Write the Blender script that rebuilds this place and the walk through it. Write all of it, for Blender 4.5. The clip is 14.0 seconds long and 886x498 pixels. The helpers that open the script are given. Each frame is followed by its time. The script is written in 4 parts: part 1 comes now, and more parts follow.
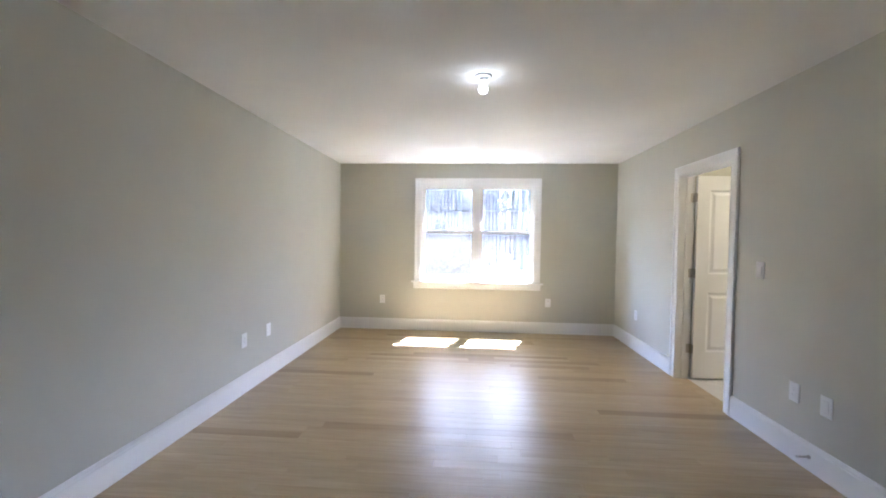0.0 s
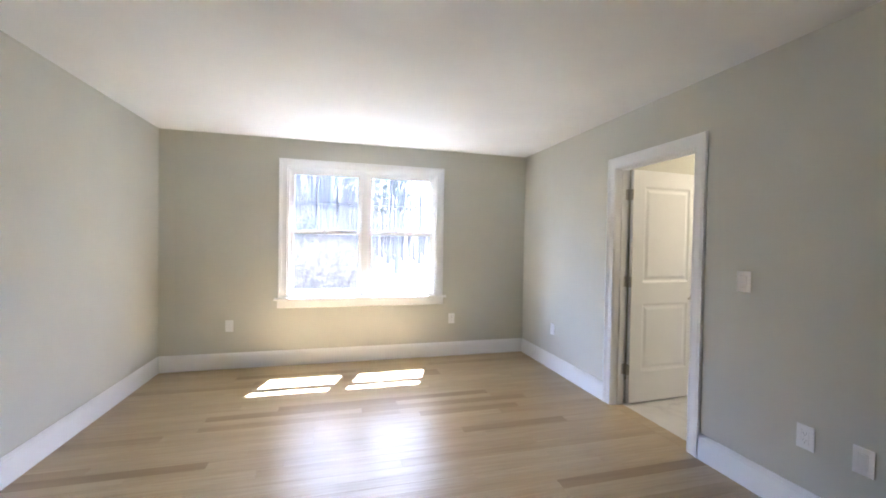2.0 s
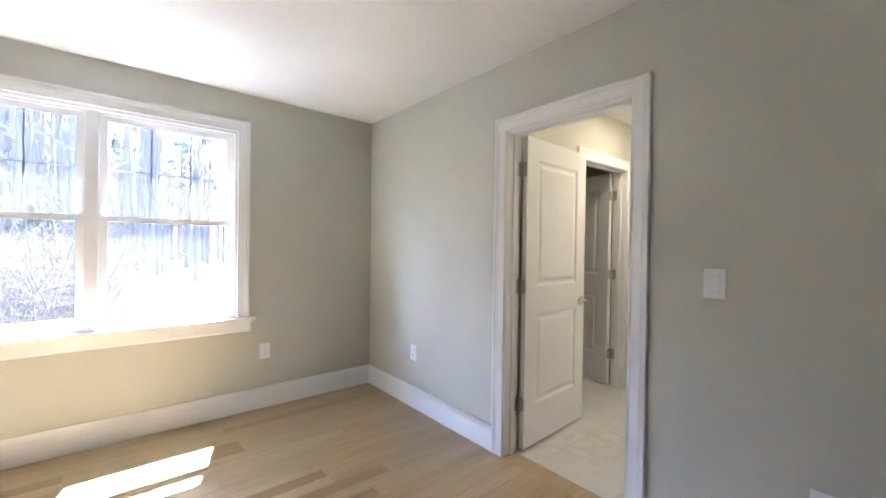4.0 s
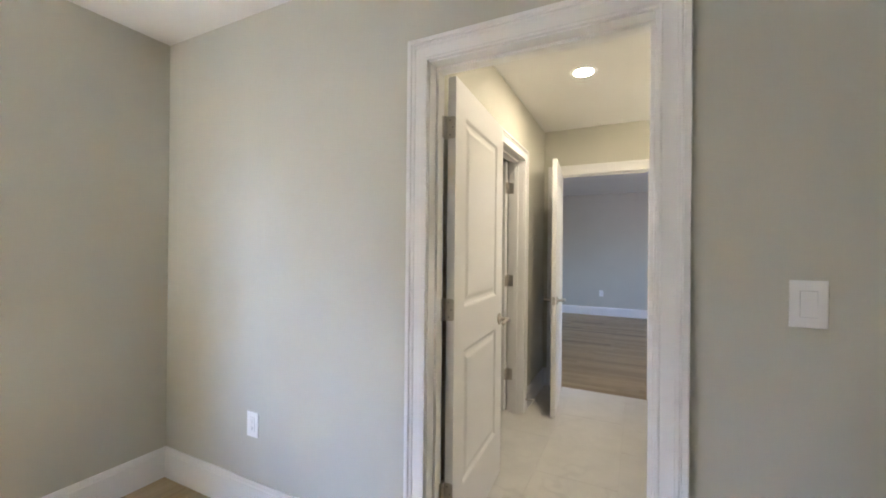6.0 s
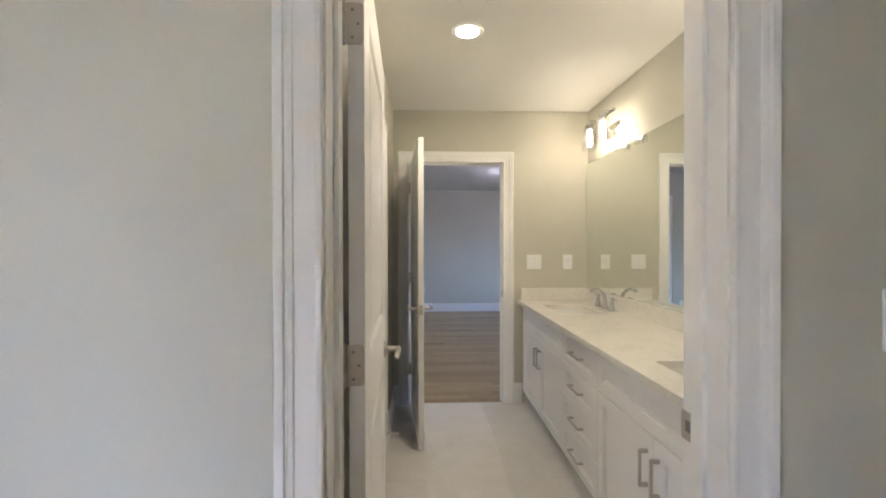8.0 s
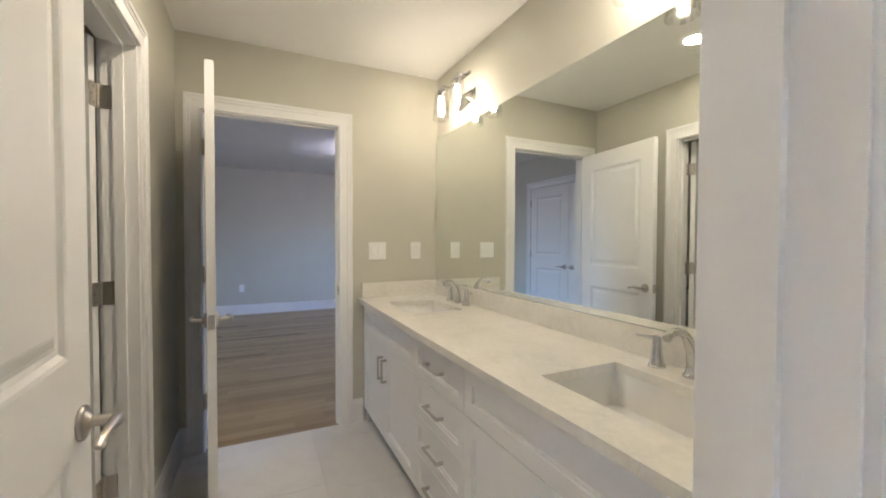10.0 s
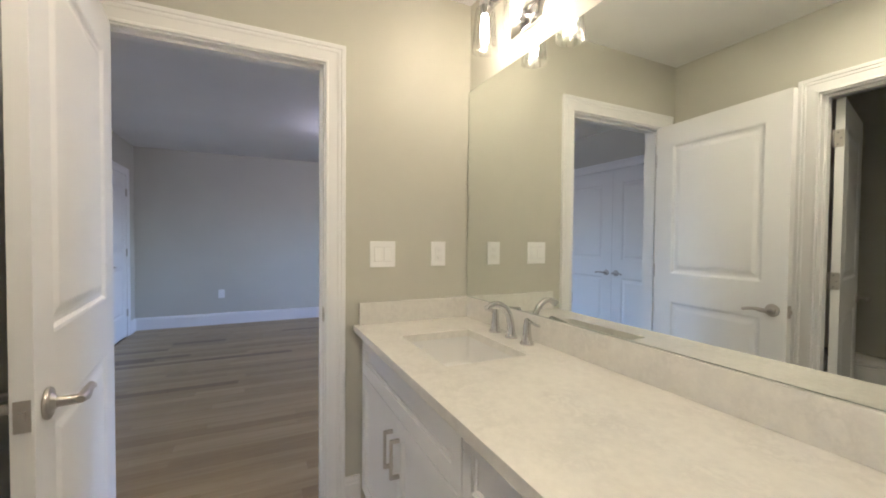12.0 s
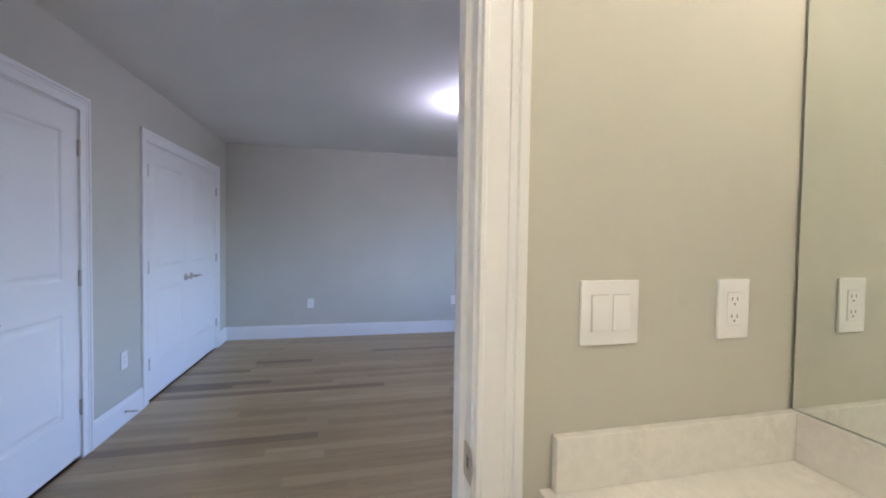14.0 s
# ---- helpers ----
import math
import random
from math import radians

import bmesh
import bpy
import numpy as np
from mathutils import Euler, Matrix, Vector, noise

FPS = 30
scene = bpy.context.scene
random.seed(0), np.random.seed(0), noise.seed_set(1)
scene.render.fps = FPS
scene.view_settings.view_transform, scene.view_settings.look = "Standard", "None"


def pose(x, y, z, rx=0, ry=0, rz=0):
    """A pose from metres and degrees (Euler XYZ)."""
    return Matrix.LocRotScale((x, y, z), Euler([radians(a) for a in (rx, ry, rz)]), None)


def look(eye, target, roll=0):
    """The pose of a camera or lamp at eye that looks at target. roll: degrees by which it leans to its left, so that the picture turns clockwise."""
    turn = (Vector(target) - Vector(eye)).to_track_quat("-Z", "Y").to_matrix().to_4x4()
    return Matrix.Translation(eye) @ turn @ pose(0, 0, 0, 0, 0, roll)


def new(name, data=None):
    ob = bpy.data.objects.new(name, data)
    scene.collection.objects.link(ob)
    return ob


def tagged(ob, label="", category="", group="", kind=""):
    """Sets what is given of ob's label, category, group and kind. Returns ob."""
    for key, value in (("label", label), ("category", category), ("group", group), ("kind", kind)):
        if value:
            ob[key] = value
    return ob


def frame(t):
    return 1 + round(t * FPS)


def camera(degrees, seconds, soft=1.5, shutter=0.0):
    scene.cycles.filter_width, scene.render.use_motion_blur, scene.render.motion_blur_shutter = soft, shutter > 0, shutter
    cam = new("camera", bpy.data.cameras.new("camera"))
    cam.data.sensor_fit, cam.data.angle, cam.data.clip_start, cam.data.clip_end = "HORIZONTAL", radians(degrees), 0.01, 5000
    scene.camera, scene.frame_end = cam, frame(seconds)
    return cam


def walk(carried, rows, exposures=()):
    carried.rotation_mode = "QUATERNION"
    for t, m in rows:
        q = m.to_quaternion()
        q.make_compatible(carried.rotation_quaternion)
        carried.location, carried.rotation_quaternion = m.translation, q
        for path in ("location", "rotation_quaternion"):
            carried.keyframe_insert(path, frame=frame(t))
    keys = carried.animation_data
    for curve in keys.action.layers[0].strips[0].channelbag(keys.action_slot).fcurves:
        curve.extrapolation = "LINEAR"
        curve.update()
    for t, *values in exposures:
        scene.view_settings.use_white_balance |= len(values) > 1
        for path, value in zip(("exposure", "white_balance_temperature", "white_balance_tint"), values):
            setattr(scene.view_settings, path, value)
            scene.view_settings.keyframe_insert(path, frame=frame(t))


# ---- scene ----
cam = camera(97.0, 14.0, 1.9)
PATH = [
    (0, (0.098, -0.226, 1.383), (-0.042, 1.768, 1.324), 0.8),
    (0.5, (0.016, 0.076, 1.383), (-0.009, 2.075, 1.336), 0.9),
    (1, (-0.058, 0.371, 1.375), (0.085, 2.365, 1.334), 1.1),
    (1.5, (-0.094, 0.684, 1.386), (0.234, 2.657, 1.345), 1.1),
    (2, (-0.107, 0.989, 1.379), (0.41, 2.921, 1.342), 1.0),
    (2.5, (-0.055, 1.31, 1.351), (0.668, 3.174, 1.319), 0.9),
    (3, (0.043, 1.62, 1.345), (0.961, 3.397, 1.319), 0.9),
    (3.5, (0.142, 1.932, 1.331), (1.252, 3.596, 1.311), 0.9),
    (4, (0.316, 2.222, 1.318), (1.595, 3.76, 1.299), 0.8),
    (4.2, (0.396, 2.318, 1.317), (1.721, 3.817, 1.306), 1.1),
    (6.3, (0.942, 3.249, 1.309), (2.798, 3.995, 1.304), 0.2),
    (6.5, (1.007, 3.322, 1.318), (2.898, 3.972, 1.308), 0.0),
    (7, (1.173, 3.468, 1.344), (3.129, 3.884, 1.331), -0.2),
    (7.5, (1.29, 3.594, 1.34), (3.282, 3.768, 1.329), -0.2),
    (8, (1.447, 3.658, 1.323), (3.446, 3.582, 1.311), -0.1),
    (8.5, (1.604, 3.669, 1.31), (3.58, 3.361, 1.299), -0.2),
    (9, (1.744, 3.692, 1.289), (3.664, 3.131, 1.276), -0.2),
    (9.2, (1.794, 3.671, 1.285), (3.684, 3.016, 1.262), -0.1),
    (11.5, (2.684, 3.31, 1.254), (4.454, 2.381, 1.199), 0.3),
    (12, (2.943, 3.296, 1.265), (4.75, 2.44, 1.215), 0.5),
    (12.5, (3.231, 3.262, 1.275), (5.071, 2.479, 1.222), 0.5),
    (13, (3.524, 3.22, 1.296), (5.405, 2.54, 1.245), 0.7),
    (13.5, (3.811, 3.232, 1.319), (5.727, 2.664, 1.259), 0.8),
    (14, (4.086, 3.235, 1.328), (6.035, 2.788, 1.271), 0.9),
]
EXPOSURES = [(0.0, 5.68, 5180, 16), (4.0, 5.58, 5250, 17), (6.5, 5.66, 5330, 16), (8.0, 5.46, 5280, 17), (9.0, 5.42, 5220, 17), (11.8, 5.47, 5180, 18), (13.0, 5.52, 5110, 18), (14.0, 5.65, 5060, 18)]
walk(cam, [(t, look(eye, target, roll)) for t, eye, target, roll in PATH], EXPOSURES)

SKY, BULB_W, VANITY_W, DOWN_W = 0.15, 0.6, 0.8, 7.6
FILAMENT_W, TREES, GLARE = 3.8, 140, 0.006

# ---- world, sun, exposure ----
SUN = Vector((0.17, 0.56, 1.0)).normalized()
world = bpy.data.worlds.new("sky")
scene.world = world
world.use_nodes = True
wn = world.node_tree
sky = wn.nodes.new("ShaderNodeTexSky")
sky.sky_type, sky.sun_disc = "NISHITA", False
sky.sun_elevation = math.asin(SUN.z)
sky.sun_rotation = math.atan2(SUN.x, SUN.y)
sky.air_density, sky.dust_density, sky.ozone_density = 1.0, 4.5, 1.0
wn.nodes["Background"].inputs["Strength"].default_value = SKY
wn.links.new(sky.outputs[0], wn.nodes["Background"].inputs["Color"])
sun_data = bpy.data.lights.new("sun", "SUN")
sun_data.energy, sun_data.angle, sun_data.color = 3.4, radians(0.53), (1.0, 0.96, 0.90)
sun_ob = new("sun", sun_data)
sun_ob.matrix_world = look((0, 0, 0), -SUN)


# the openings through which the sky's light is gathered
for name, x, y, w, turn in (("sky_opening_bedroom", 0.19, 5.72, 1.67, 90), ("sky_opening_next_room", 7.40, -0.37, 1.4, -90)):
    d = bpy.data.lights.new(name, "AREA")
    d.shape, d.size, d.size_y = "RECTANGLE", w, 1.5
    d.cycles.is_portal = True
    new(name, d).matrix_basis = pose(x, y, 1.42, -turn, 0, 0)

# ---- materials ----


def mat(name, color, rough=0.5, metal=0.0, spec=0.5):
    m = bpy.data.materials.new(name)
    m.use_nodes = True
    b = m.node_tree.nodes["Principled BSDF"]
    b.inputs["Base Color"].default_value = (*color, 1)
    b.inputs["Roughness"].default_value = rough
    b.inputs["Metallic"].default_value = metal
    b.inputs["Specular IOR Level"].default_value = spec
    return m, m.node_tree, b


def node(tree, kind, **inputs):
    n = tree.nodes.new(kind)
    for k, v in inputs.items():
        n.inputs[k].default_value = v
    return n


def noise_tex(tree, scale, detail=4.0, rough=0.5, vector=None):
    n = node(tree, "ShaderNodeTexNoise", Scale=scale, Detail=detail, Roughness=rough)
    if vector is None:
        vector = tree.nodes.new("ShaderNodeNewGeometry").outputs["Position"]
    tree.links.new(vector, n.inputs["Vector"])
    return n


def ramp(tree, fac, stops):
    r = tree.nodes.new("ShaderNodeValToRGB")
    el = r.color_ramp.elements
    el[0].position, el[0].color = stops[0][0], (*stops[0][1], 1)
    el[1].position, el[1].color = stops[-1][0], (*stops[-1][1], 1)
    for p, c in stops[1:-1]:
        el.new(p).color = (*c, 1)
    tree.links.new(fac, r.inputs["Fac"])
    return r.outputs["Color"]


def mixed(tree, fac, a, b, mode="MIX"):
    n = tree.nodes.new("ShaderNodeMix")
    n.data_type, n.blend_type = "RGBA", mode
    for socket, v in ((n.inputs[0], fac), (n.inputs[6], a), (n.inputs[7], b)):
        if isinstance(v, bpy.types.NodeSocket):
            tree.links.new(v, socket)
        elif isinstance(v, tuple):
            socket.default_value = (*v, 1)
        else:
            socket.default_value = v
    return n.outputs[2]


def bump(tree, bsdf, height, strength, distance):
    n = node(tree, "ShaderNodeBump", Strength=strength, Distance=distance)
    tree.links.new(height, n.inputs["Height"])
    tree.links.new(n.outputs[0], bsdf.inputs["Normal"])


def painted(name, color, rough, grain=0.3, spread=0.03, fine=260.0):
    """Rolled or brushed paint: a faint mottling, a fine stipple and uneven gloss."""
    m, t, b = mat(name, color, rough, spec=0.35)
    broad, stipple = noise_tex(t, 1.3, 3.0), noise_tex(t, fine, 2.0)
    lo, hi = tuple(c * (1 - spread) for c in color), tuple(min(1, c * (1 + spread)) for c in color)
    t.links.new(ramp(t, broad.outputs[0], [(0.3, lo), (0.7, hi)]), b.inputs["Base Color"])
    r = ramp(t, noise_tex(t, 7.0).outputs[0], [(0.3, (rough - 0.03,) * 3), (0.7, (rough + 0.05,) * 3)])
    t.links.new(r, b.inputs["Roughness"])
    if grain:
        bump(t, b, stipple.outputs[0], grain, 0.0006)
    return m


WALL = painted("greige_wall_paint", (0.595, 0.585, 0.508), 0.62)
CEIL = painted("flat_white_ceiling_paint", (0.86, 0.855, 0.83), 0.85, 0.4)
TRIM = painted("white_trim_enamel", (0.88, 0.88, 0.87), 0.55, 0, 0.006, 160.0)
CABINET = painted("white_cabinet_lacquer", (0.86, 0.86, 0.85), 0.36, 0, 0.01, 120.0)
PLASTIC, _, _ = mat("white_device_plastic", (0.90, 0.90, 0.89), 0.35)
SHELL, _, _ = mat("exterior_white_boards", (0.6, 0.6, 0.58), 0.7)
GAP, _, _ = mat("gap_shadow_grey", (0.58, 0.58, 0.57), 0.6)
DARK, _, _ = mat("duct_shade_black", (0.02, 0.02, 0.02), 0.6)
SLOT, _, _ = mat("slot_grey", (0.22, 0.22, 0.215), 0.6)
PORCELAIN, _, _ = mat("white_porcelain", (0.84, 0.84, 0.82), 0.12)
RUBBER, _, _ = mat("white_rubber", (0.75, 0.75, 0.73), 0.7)


def metal(name, color, rough):
    m, t, b = mat(name, color, rough, 1.0)
    r = ramp(t, noise_tex(t, 180.0, 3.0).outputs[0], [(0.3, (rough * 0.88,) * 3), (0.7, (rough * 1.2,) * 3)])
    t.links.new(r, b.inputs["Roughness"])
    return m


NICKEL = metal("satin_nickel", (0.56, 0.53, 0.48), 0.34)
CHROME = metal("polished_chrome", (0.66, 0.66, 0.66), 0.07)


def oak(name, tones, along, gloss):
    """Oak strips: tone by board, long grain along the board and a satin finish."""
    m, t, b = mat(name, tones[0], gloss, spec=0.5)
    info, geo = t.nodes.new("ShaderNodeObjectInfo"), t.nodes.new("ShaderNodeNewGeometry")
    shift = t.nodes.new("ShaderNodeVectorMath")
    shift.operation = "MULTIPLY_ADD"
    t.links.new(info.outputs["Random"], shift.inputs[0])
    shift.inputs[1].default_value = (37.0, 53.0, 11.0)
    t.links.new(geo.outputs["Position"], shift.inputs[2])
    stretch = t.nodes.new("ShaderNodeVectorMath")
    stretch.operation = "MULTIPLY"
    stretch.inputs[1].default_value = (1.6, 26.0, 26.0) if along == "x" else (26.0, 1.6, 26.0)
    t.links.new(shift.outputs[0], stretch.inputs[0])
    tone = ramp(t, info.outputs["Random"], [(0.0, tones[0]), (0.3, tones[1]), (0.62, tones[2]), (0.93, tones[3]), (0.98, tones[4])])
    grain = noise_tex(t, 2.0, 6.0, 0.6, stretch.outputs[0])
    cloud = noise_tex(t, 0.5, 3.0, 0.5, stretch.outputs[0])
    pale = ramp(t, grain.outputs[0], [(0.3, (0.90, 0.88, 0.85)), (0.62, (1.04, 1.04, 1.04))])
    color = mixed(t, 1.0, tone, pale, "MULTIPLY")
    color = mixed(t, 0.6, color, ramp(t, cloud.outputs[0], [(0.35, (0.86, 0.83, 0.80)), (0.65, (1.05, 1.05, 1.05))]), "MULTIPLY")
    t.links.new(color, b.inputs["Base Color"])
    r = ramp(t, noise_tex(t, 9.0).outputs[0], [(0.3, (gloss - 0.03,) * 3), (0.7, (gloss + 0.05,) * 3)])
    t.links.new(r, b.inputs["Roughness"])
    bump(t, b, grain.outputs[0], 0.12, 0.001)
    return m


OAK = oak("natural_oak", [(0.485, 0.378, 0.215), (0.465, 0.357, 0.198), (0.51, 0.402, 0.235), (0.445, 0.335, 0.182), (0.35, 0.252, 0.13)], "x", 0.31)
# the next bedroom's lower light is put into these darker board tones
OAK_2 = oak("brown_oak_dimmed", [(0.405, 0.31, 0.16), (0.36, 0.27, 0.135), (0.46, 0.36, 0.195), (0.31, 0.228, 0.112), (0.19, 0.132, 0.066)], "y", 0.34)


def stone(name, base, vein, scale, rough, width=0.06, amount=0.5):
    m, t, b = mat(name, base, rough)
    warp = noise_tex(t, scale * 0.8, 5.0)
    geo = t.nodes.new("ShaderNodeNewGeometry")
    push = t.nodes.new("ShaderNodeVectorMath")
    push.operation = "MULTIPLY_ADD"
    t.links.new(warp.outputs["Color"], push.inputs[0])
    push.inputs[1].default_value = (0.5, 0.5, 0.5)
    t.links.new(geo.outputs["Position"], push.inputs[2])
    lines = noise_tex(t, scale, 3.0, 0.55, push.outputs[0])
    band = ramp(t, lines.outputs[0], [(0.5 - width, (0, 0, 0)), (0.5, (1, 1, 1)), (0.5 + width, (0, 0, 0))])
    patch = ramp(t, noise_tex(t, scale * 0.6, 4.0).outputs[0], [(0.45, (0, 0, 0)), (0.68, (amount,) * 3)])
    fac = mixed(t, 1.0, band, patch, "MULTIPLY")
    cloud = ramp(t, noise_tex(t, scale * 3, 5.0, 0.65).outputs[0], [(0.35, tuple(c * 0.93 for c in base)), (0.65, base)])
    t.links.new(mixed(t, fac, cloud, vein), b.inputs["Base Color"])
    return m


QUARTZ = stone("mottled_white_quartz", (0.84, 0.825, 0.77), (0.60, 0.585, 0.55), 13.0, 0.14, 0.12, 0.42)
TILE = stone("marble_look_porcelain", (0.74, 0.73, 0.70), (0.58, 0.57, 0.55), 2.0, 0.28, 0.03, 0.8)
GROUT, _, _ = mat("light_grout", (0.68, 0.67, 0.64), 0.9)
SUBFLOOR, _, _ = mat("dark_board_joint", (0.10, 0.06, 0.03), 0.9)

MIRROR, _, _ = mat("silvered_mirror", (0.87, 0.90, 0.87), 0.0, 1.0)
EDGE, _, _ = mat("mirror_edge", (0.30, 0.34, 0.30), 0.3)
PANE, pt, pb = mat("window_glass", (1, 1, 1), 0.0)
# a thin pane: straight through, with the gloss of glass; its tint holds the bright outdoors down, and a translucent
# film that the sun lights from behind stands in for glare
clear = node(pt, "ShaderNodeBsdfTransparent", Color=(0.54, 0.55, 0.55, 1))
gloss = node(pt, "ShaderNodeBsdfGlossy", Roughness=0.0)
fres = node(pt, "ShaderNodeFresnel", IOR=1.45)
thin, veil = pt.nodes.new("ShaderNodeMixShader"), pt.nodes.new("ShaderNodeMixShader")
pt.links.new(fres.outputs[0], thin.inputs[0])
pt.links.new(clear.outputs[0], thin.inputs[1])
pt.links.new(gloss.outputs[0], thin.inputs[2])
glare = node(pt, "ShaderNodeBsdfTranslucent", Color=(0.9, 0.9, 0.92, 1))
glare_drift = node(pt, "ShaderNodeMapRange")
glare_drift.inputs["To Min"].default_value, glare_drift.inputs["To Max"].default_value = GLARE * 0.6, GLARE * 1.4
pt.links.new(noise_tex(pt, 1.5, 4.0).outputs[0], glare_drift.inputs["Value"])
pt.links.new(glare_drift.outputs[0], veil.inputs[0])
pt.links.new(thin.outputs[0], veil.inputs[1])
pt.links.new(glare.outputs[0], veil.inputs[2])
pt.links.new(veil.outputs[0], pt.nodes["Material Output"].inputs["Surface"])
# thin fluted glass: noise in its tint stands in for the light patterns that ribs throw
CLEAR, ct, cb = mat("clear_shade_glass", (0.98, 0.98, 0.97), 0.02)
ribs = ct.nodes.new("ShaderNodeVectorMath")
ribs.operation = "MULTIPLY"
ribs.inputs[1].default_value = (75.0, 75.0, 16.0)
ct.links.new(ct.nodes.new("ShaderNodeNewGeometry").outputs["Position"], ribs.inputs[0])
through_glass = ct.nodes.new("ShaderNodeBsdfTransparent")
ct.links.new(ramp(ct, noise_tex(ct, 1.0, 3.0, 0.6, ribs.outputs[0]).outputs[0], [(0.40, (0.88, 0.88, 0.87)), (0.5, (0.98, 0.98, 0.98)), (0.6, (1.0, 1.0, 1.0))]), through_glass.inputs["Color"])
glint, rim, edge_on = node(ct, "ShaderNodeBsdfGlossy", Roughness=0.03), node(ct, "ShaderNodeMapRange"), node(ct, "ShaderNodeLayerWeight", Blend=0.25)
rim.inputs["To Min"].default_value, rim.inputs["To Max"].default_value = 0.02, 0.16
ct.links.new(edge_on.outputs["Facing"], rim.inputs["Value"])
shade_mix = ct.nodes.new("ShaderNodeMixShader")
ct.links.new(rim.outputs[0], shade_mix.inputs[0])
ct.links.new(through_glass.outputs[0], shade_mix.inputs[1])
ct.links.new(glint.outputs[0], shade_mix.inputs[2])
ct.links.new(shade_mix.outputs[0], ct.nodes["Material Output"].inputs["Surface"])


def glowing(name, color, strength):
    m, t, b = mat(name, (0.9, 0.9, 0.88), 0.4)
    b.inputs["Emission Color"].default_value = (*color, 1)
    b.inputs["Emission Strength"].default_value = strength
    return m


BULB = glowing("lit_white_bulb", (1.0, 0.95, 0.86), BULB_W)
BULB_2 = glowing("lit_warm_white_bulb", (1.0, 0.84, 0.84), 14.0)
FILAMENT = glowing("lit_filament", (1.0, 0.76, 0.44), FILAMENT_W)
# the bulb's glass glows and lets its filament's light through
ENVELOPE, et, eb = mat("lit_bulb_glass", (1, 1, 1), 0.1)
glow_in, pass_on, both = node(et, "ShaderNodeEmission", Color=(1.0, 0.76, 0.44, 1), Strength=VANITY_W), et.nodes.new("ShaderNodeBsdfTransparent"), et.nodes.new("ShaderNodeAddShader")
et.links.new(glow_in.outputs[0], both.inputs[0])
et.links.new(pass_on.outputs[0], both.inputs[1])
et.links.new(both.outputs[0], et.nodes["Material Output"].inputs["Surface"])
DOWN = glowing("lit_downlight_lens", (1.0, 0.77, 0.45), DOWN_W)

# ---- mesh helpers ----


def mesh_of(bm, name, material, smooth=False):
    me = bpy.data.meshes.new(name)
    bmesh.ops.recalc_face_normals(bm, faces=bm.faces)
    bm.to_mesh(me)
    bm.free()
    me.materials.append(material)
    if smooth:
        me.polygons.foreach_set("use_smooth", [True] * len(me.polygons))
        me.set_sharp_from_angle(angle=radians(35))
    return me


def part(name, bm, material, parent, label="", at=None, smooth=False):
    """One mesh object under a thing or under a part."""
    ob = new(name, mesh_of(bm, name, material, smooth))
    ob.parent = parent
    if at is not None:
        ob.matrix_basis = at
    return tagged(ob, label)


def thing(name, label, category, m=None, group="", kind=""):
    ob = new(name)
    ob.empty_display_size = 0.1
    if m is not None:
        ob.matrix_basis = m
    return tagged(ob, label, category, group, kind)


def solid(name, bm, material, label, category, kind="structure", smooth=False, m=None, group=""):
    ob = new(name, mesh_of(bm, name, material, smooth))
    if m is not None:
        ob.matrix_basis = m
    return tagged(ob, label, category, group, kind)


def box(bm, x0, x1, y0, y1, z0, z1, bevel=0.0):
    v = [bm.verts.new((x, y, z)) for z in (z0, z1) for x, y in ((x0, y0), (x1, y0), (x1, y1), (x0, y1))]
    f = [bm.faces.new([v[i] for i in q]) for q in ((3, 2, 1, 0), (4, 5, 6, 7), (0, 1, 5, 4), (1, 2, 6, 5), (2, 3, 7, 6), (3, 0, 4, 7))]
    if bevel:
        bmesh.ops.bevel(bm, geom=list({e for q in f for e in q.edges}), offset=bevel, segments=2, affect="EDGES", profile=0.5)
    return bm


def boxes(*rows, bevel=0.0):
    bm = bmesh.new()
    for r in rows:
        box(bm, *r, bevel=bevel)
    return bm


def cyl(bm, m, r, h, n=20, r2=None, bevel=0.0):
    """A cylinder or cone from the base at m, along its z."""
    g = bmesh.ops.create_cone(bm, cap_ends=True, segments=n, radius1=r, radius2=r if r2 is None else r2, depth=h, matrix=m @ Matrix.Translation((0, 0, h / 2)))
    if bevel:
        vs = set(g["verts"])
        es = [e for e in bm.edges if e.verts[0] in vs and e.verts[1] in vs and len(e.link_faces) == 2 and any(len(f.verts) > 4 for f in e.link_faces)]
        bmesh.ops.bevel(bm, geom=es, offset=bevel, segments=2, affect="EDGES", profile=0.5)
    return bm


def lathe(profile, n=24, m=Matrix()):
    """A body turned about z from (radius, height) pairs."""
    bm = bmesh.new()
    rings = [[bm.verts.new(m @ Vector((r * math.cos(6.2832 * i / n), r * math.sin(6.2832 * i / n), z))) for i in range(n)] for r, z in profile]
    for a, b in zip(rings, rings[1:]):
        for i in range(n):
            bm.faces.new((a[i], a[(i + 1) % n], b[(i + 1) % n], b[i]))
    for ring in (rings[0], rings[-1]):
        bm.faces.new(ring)
    return bm


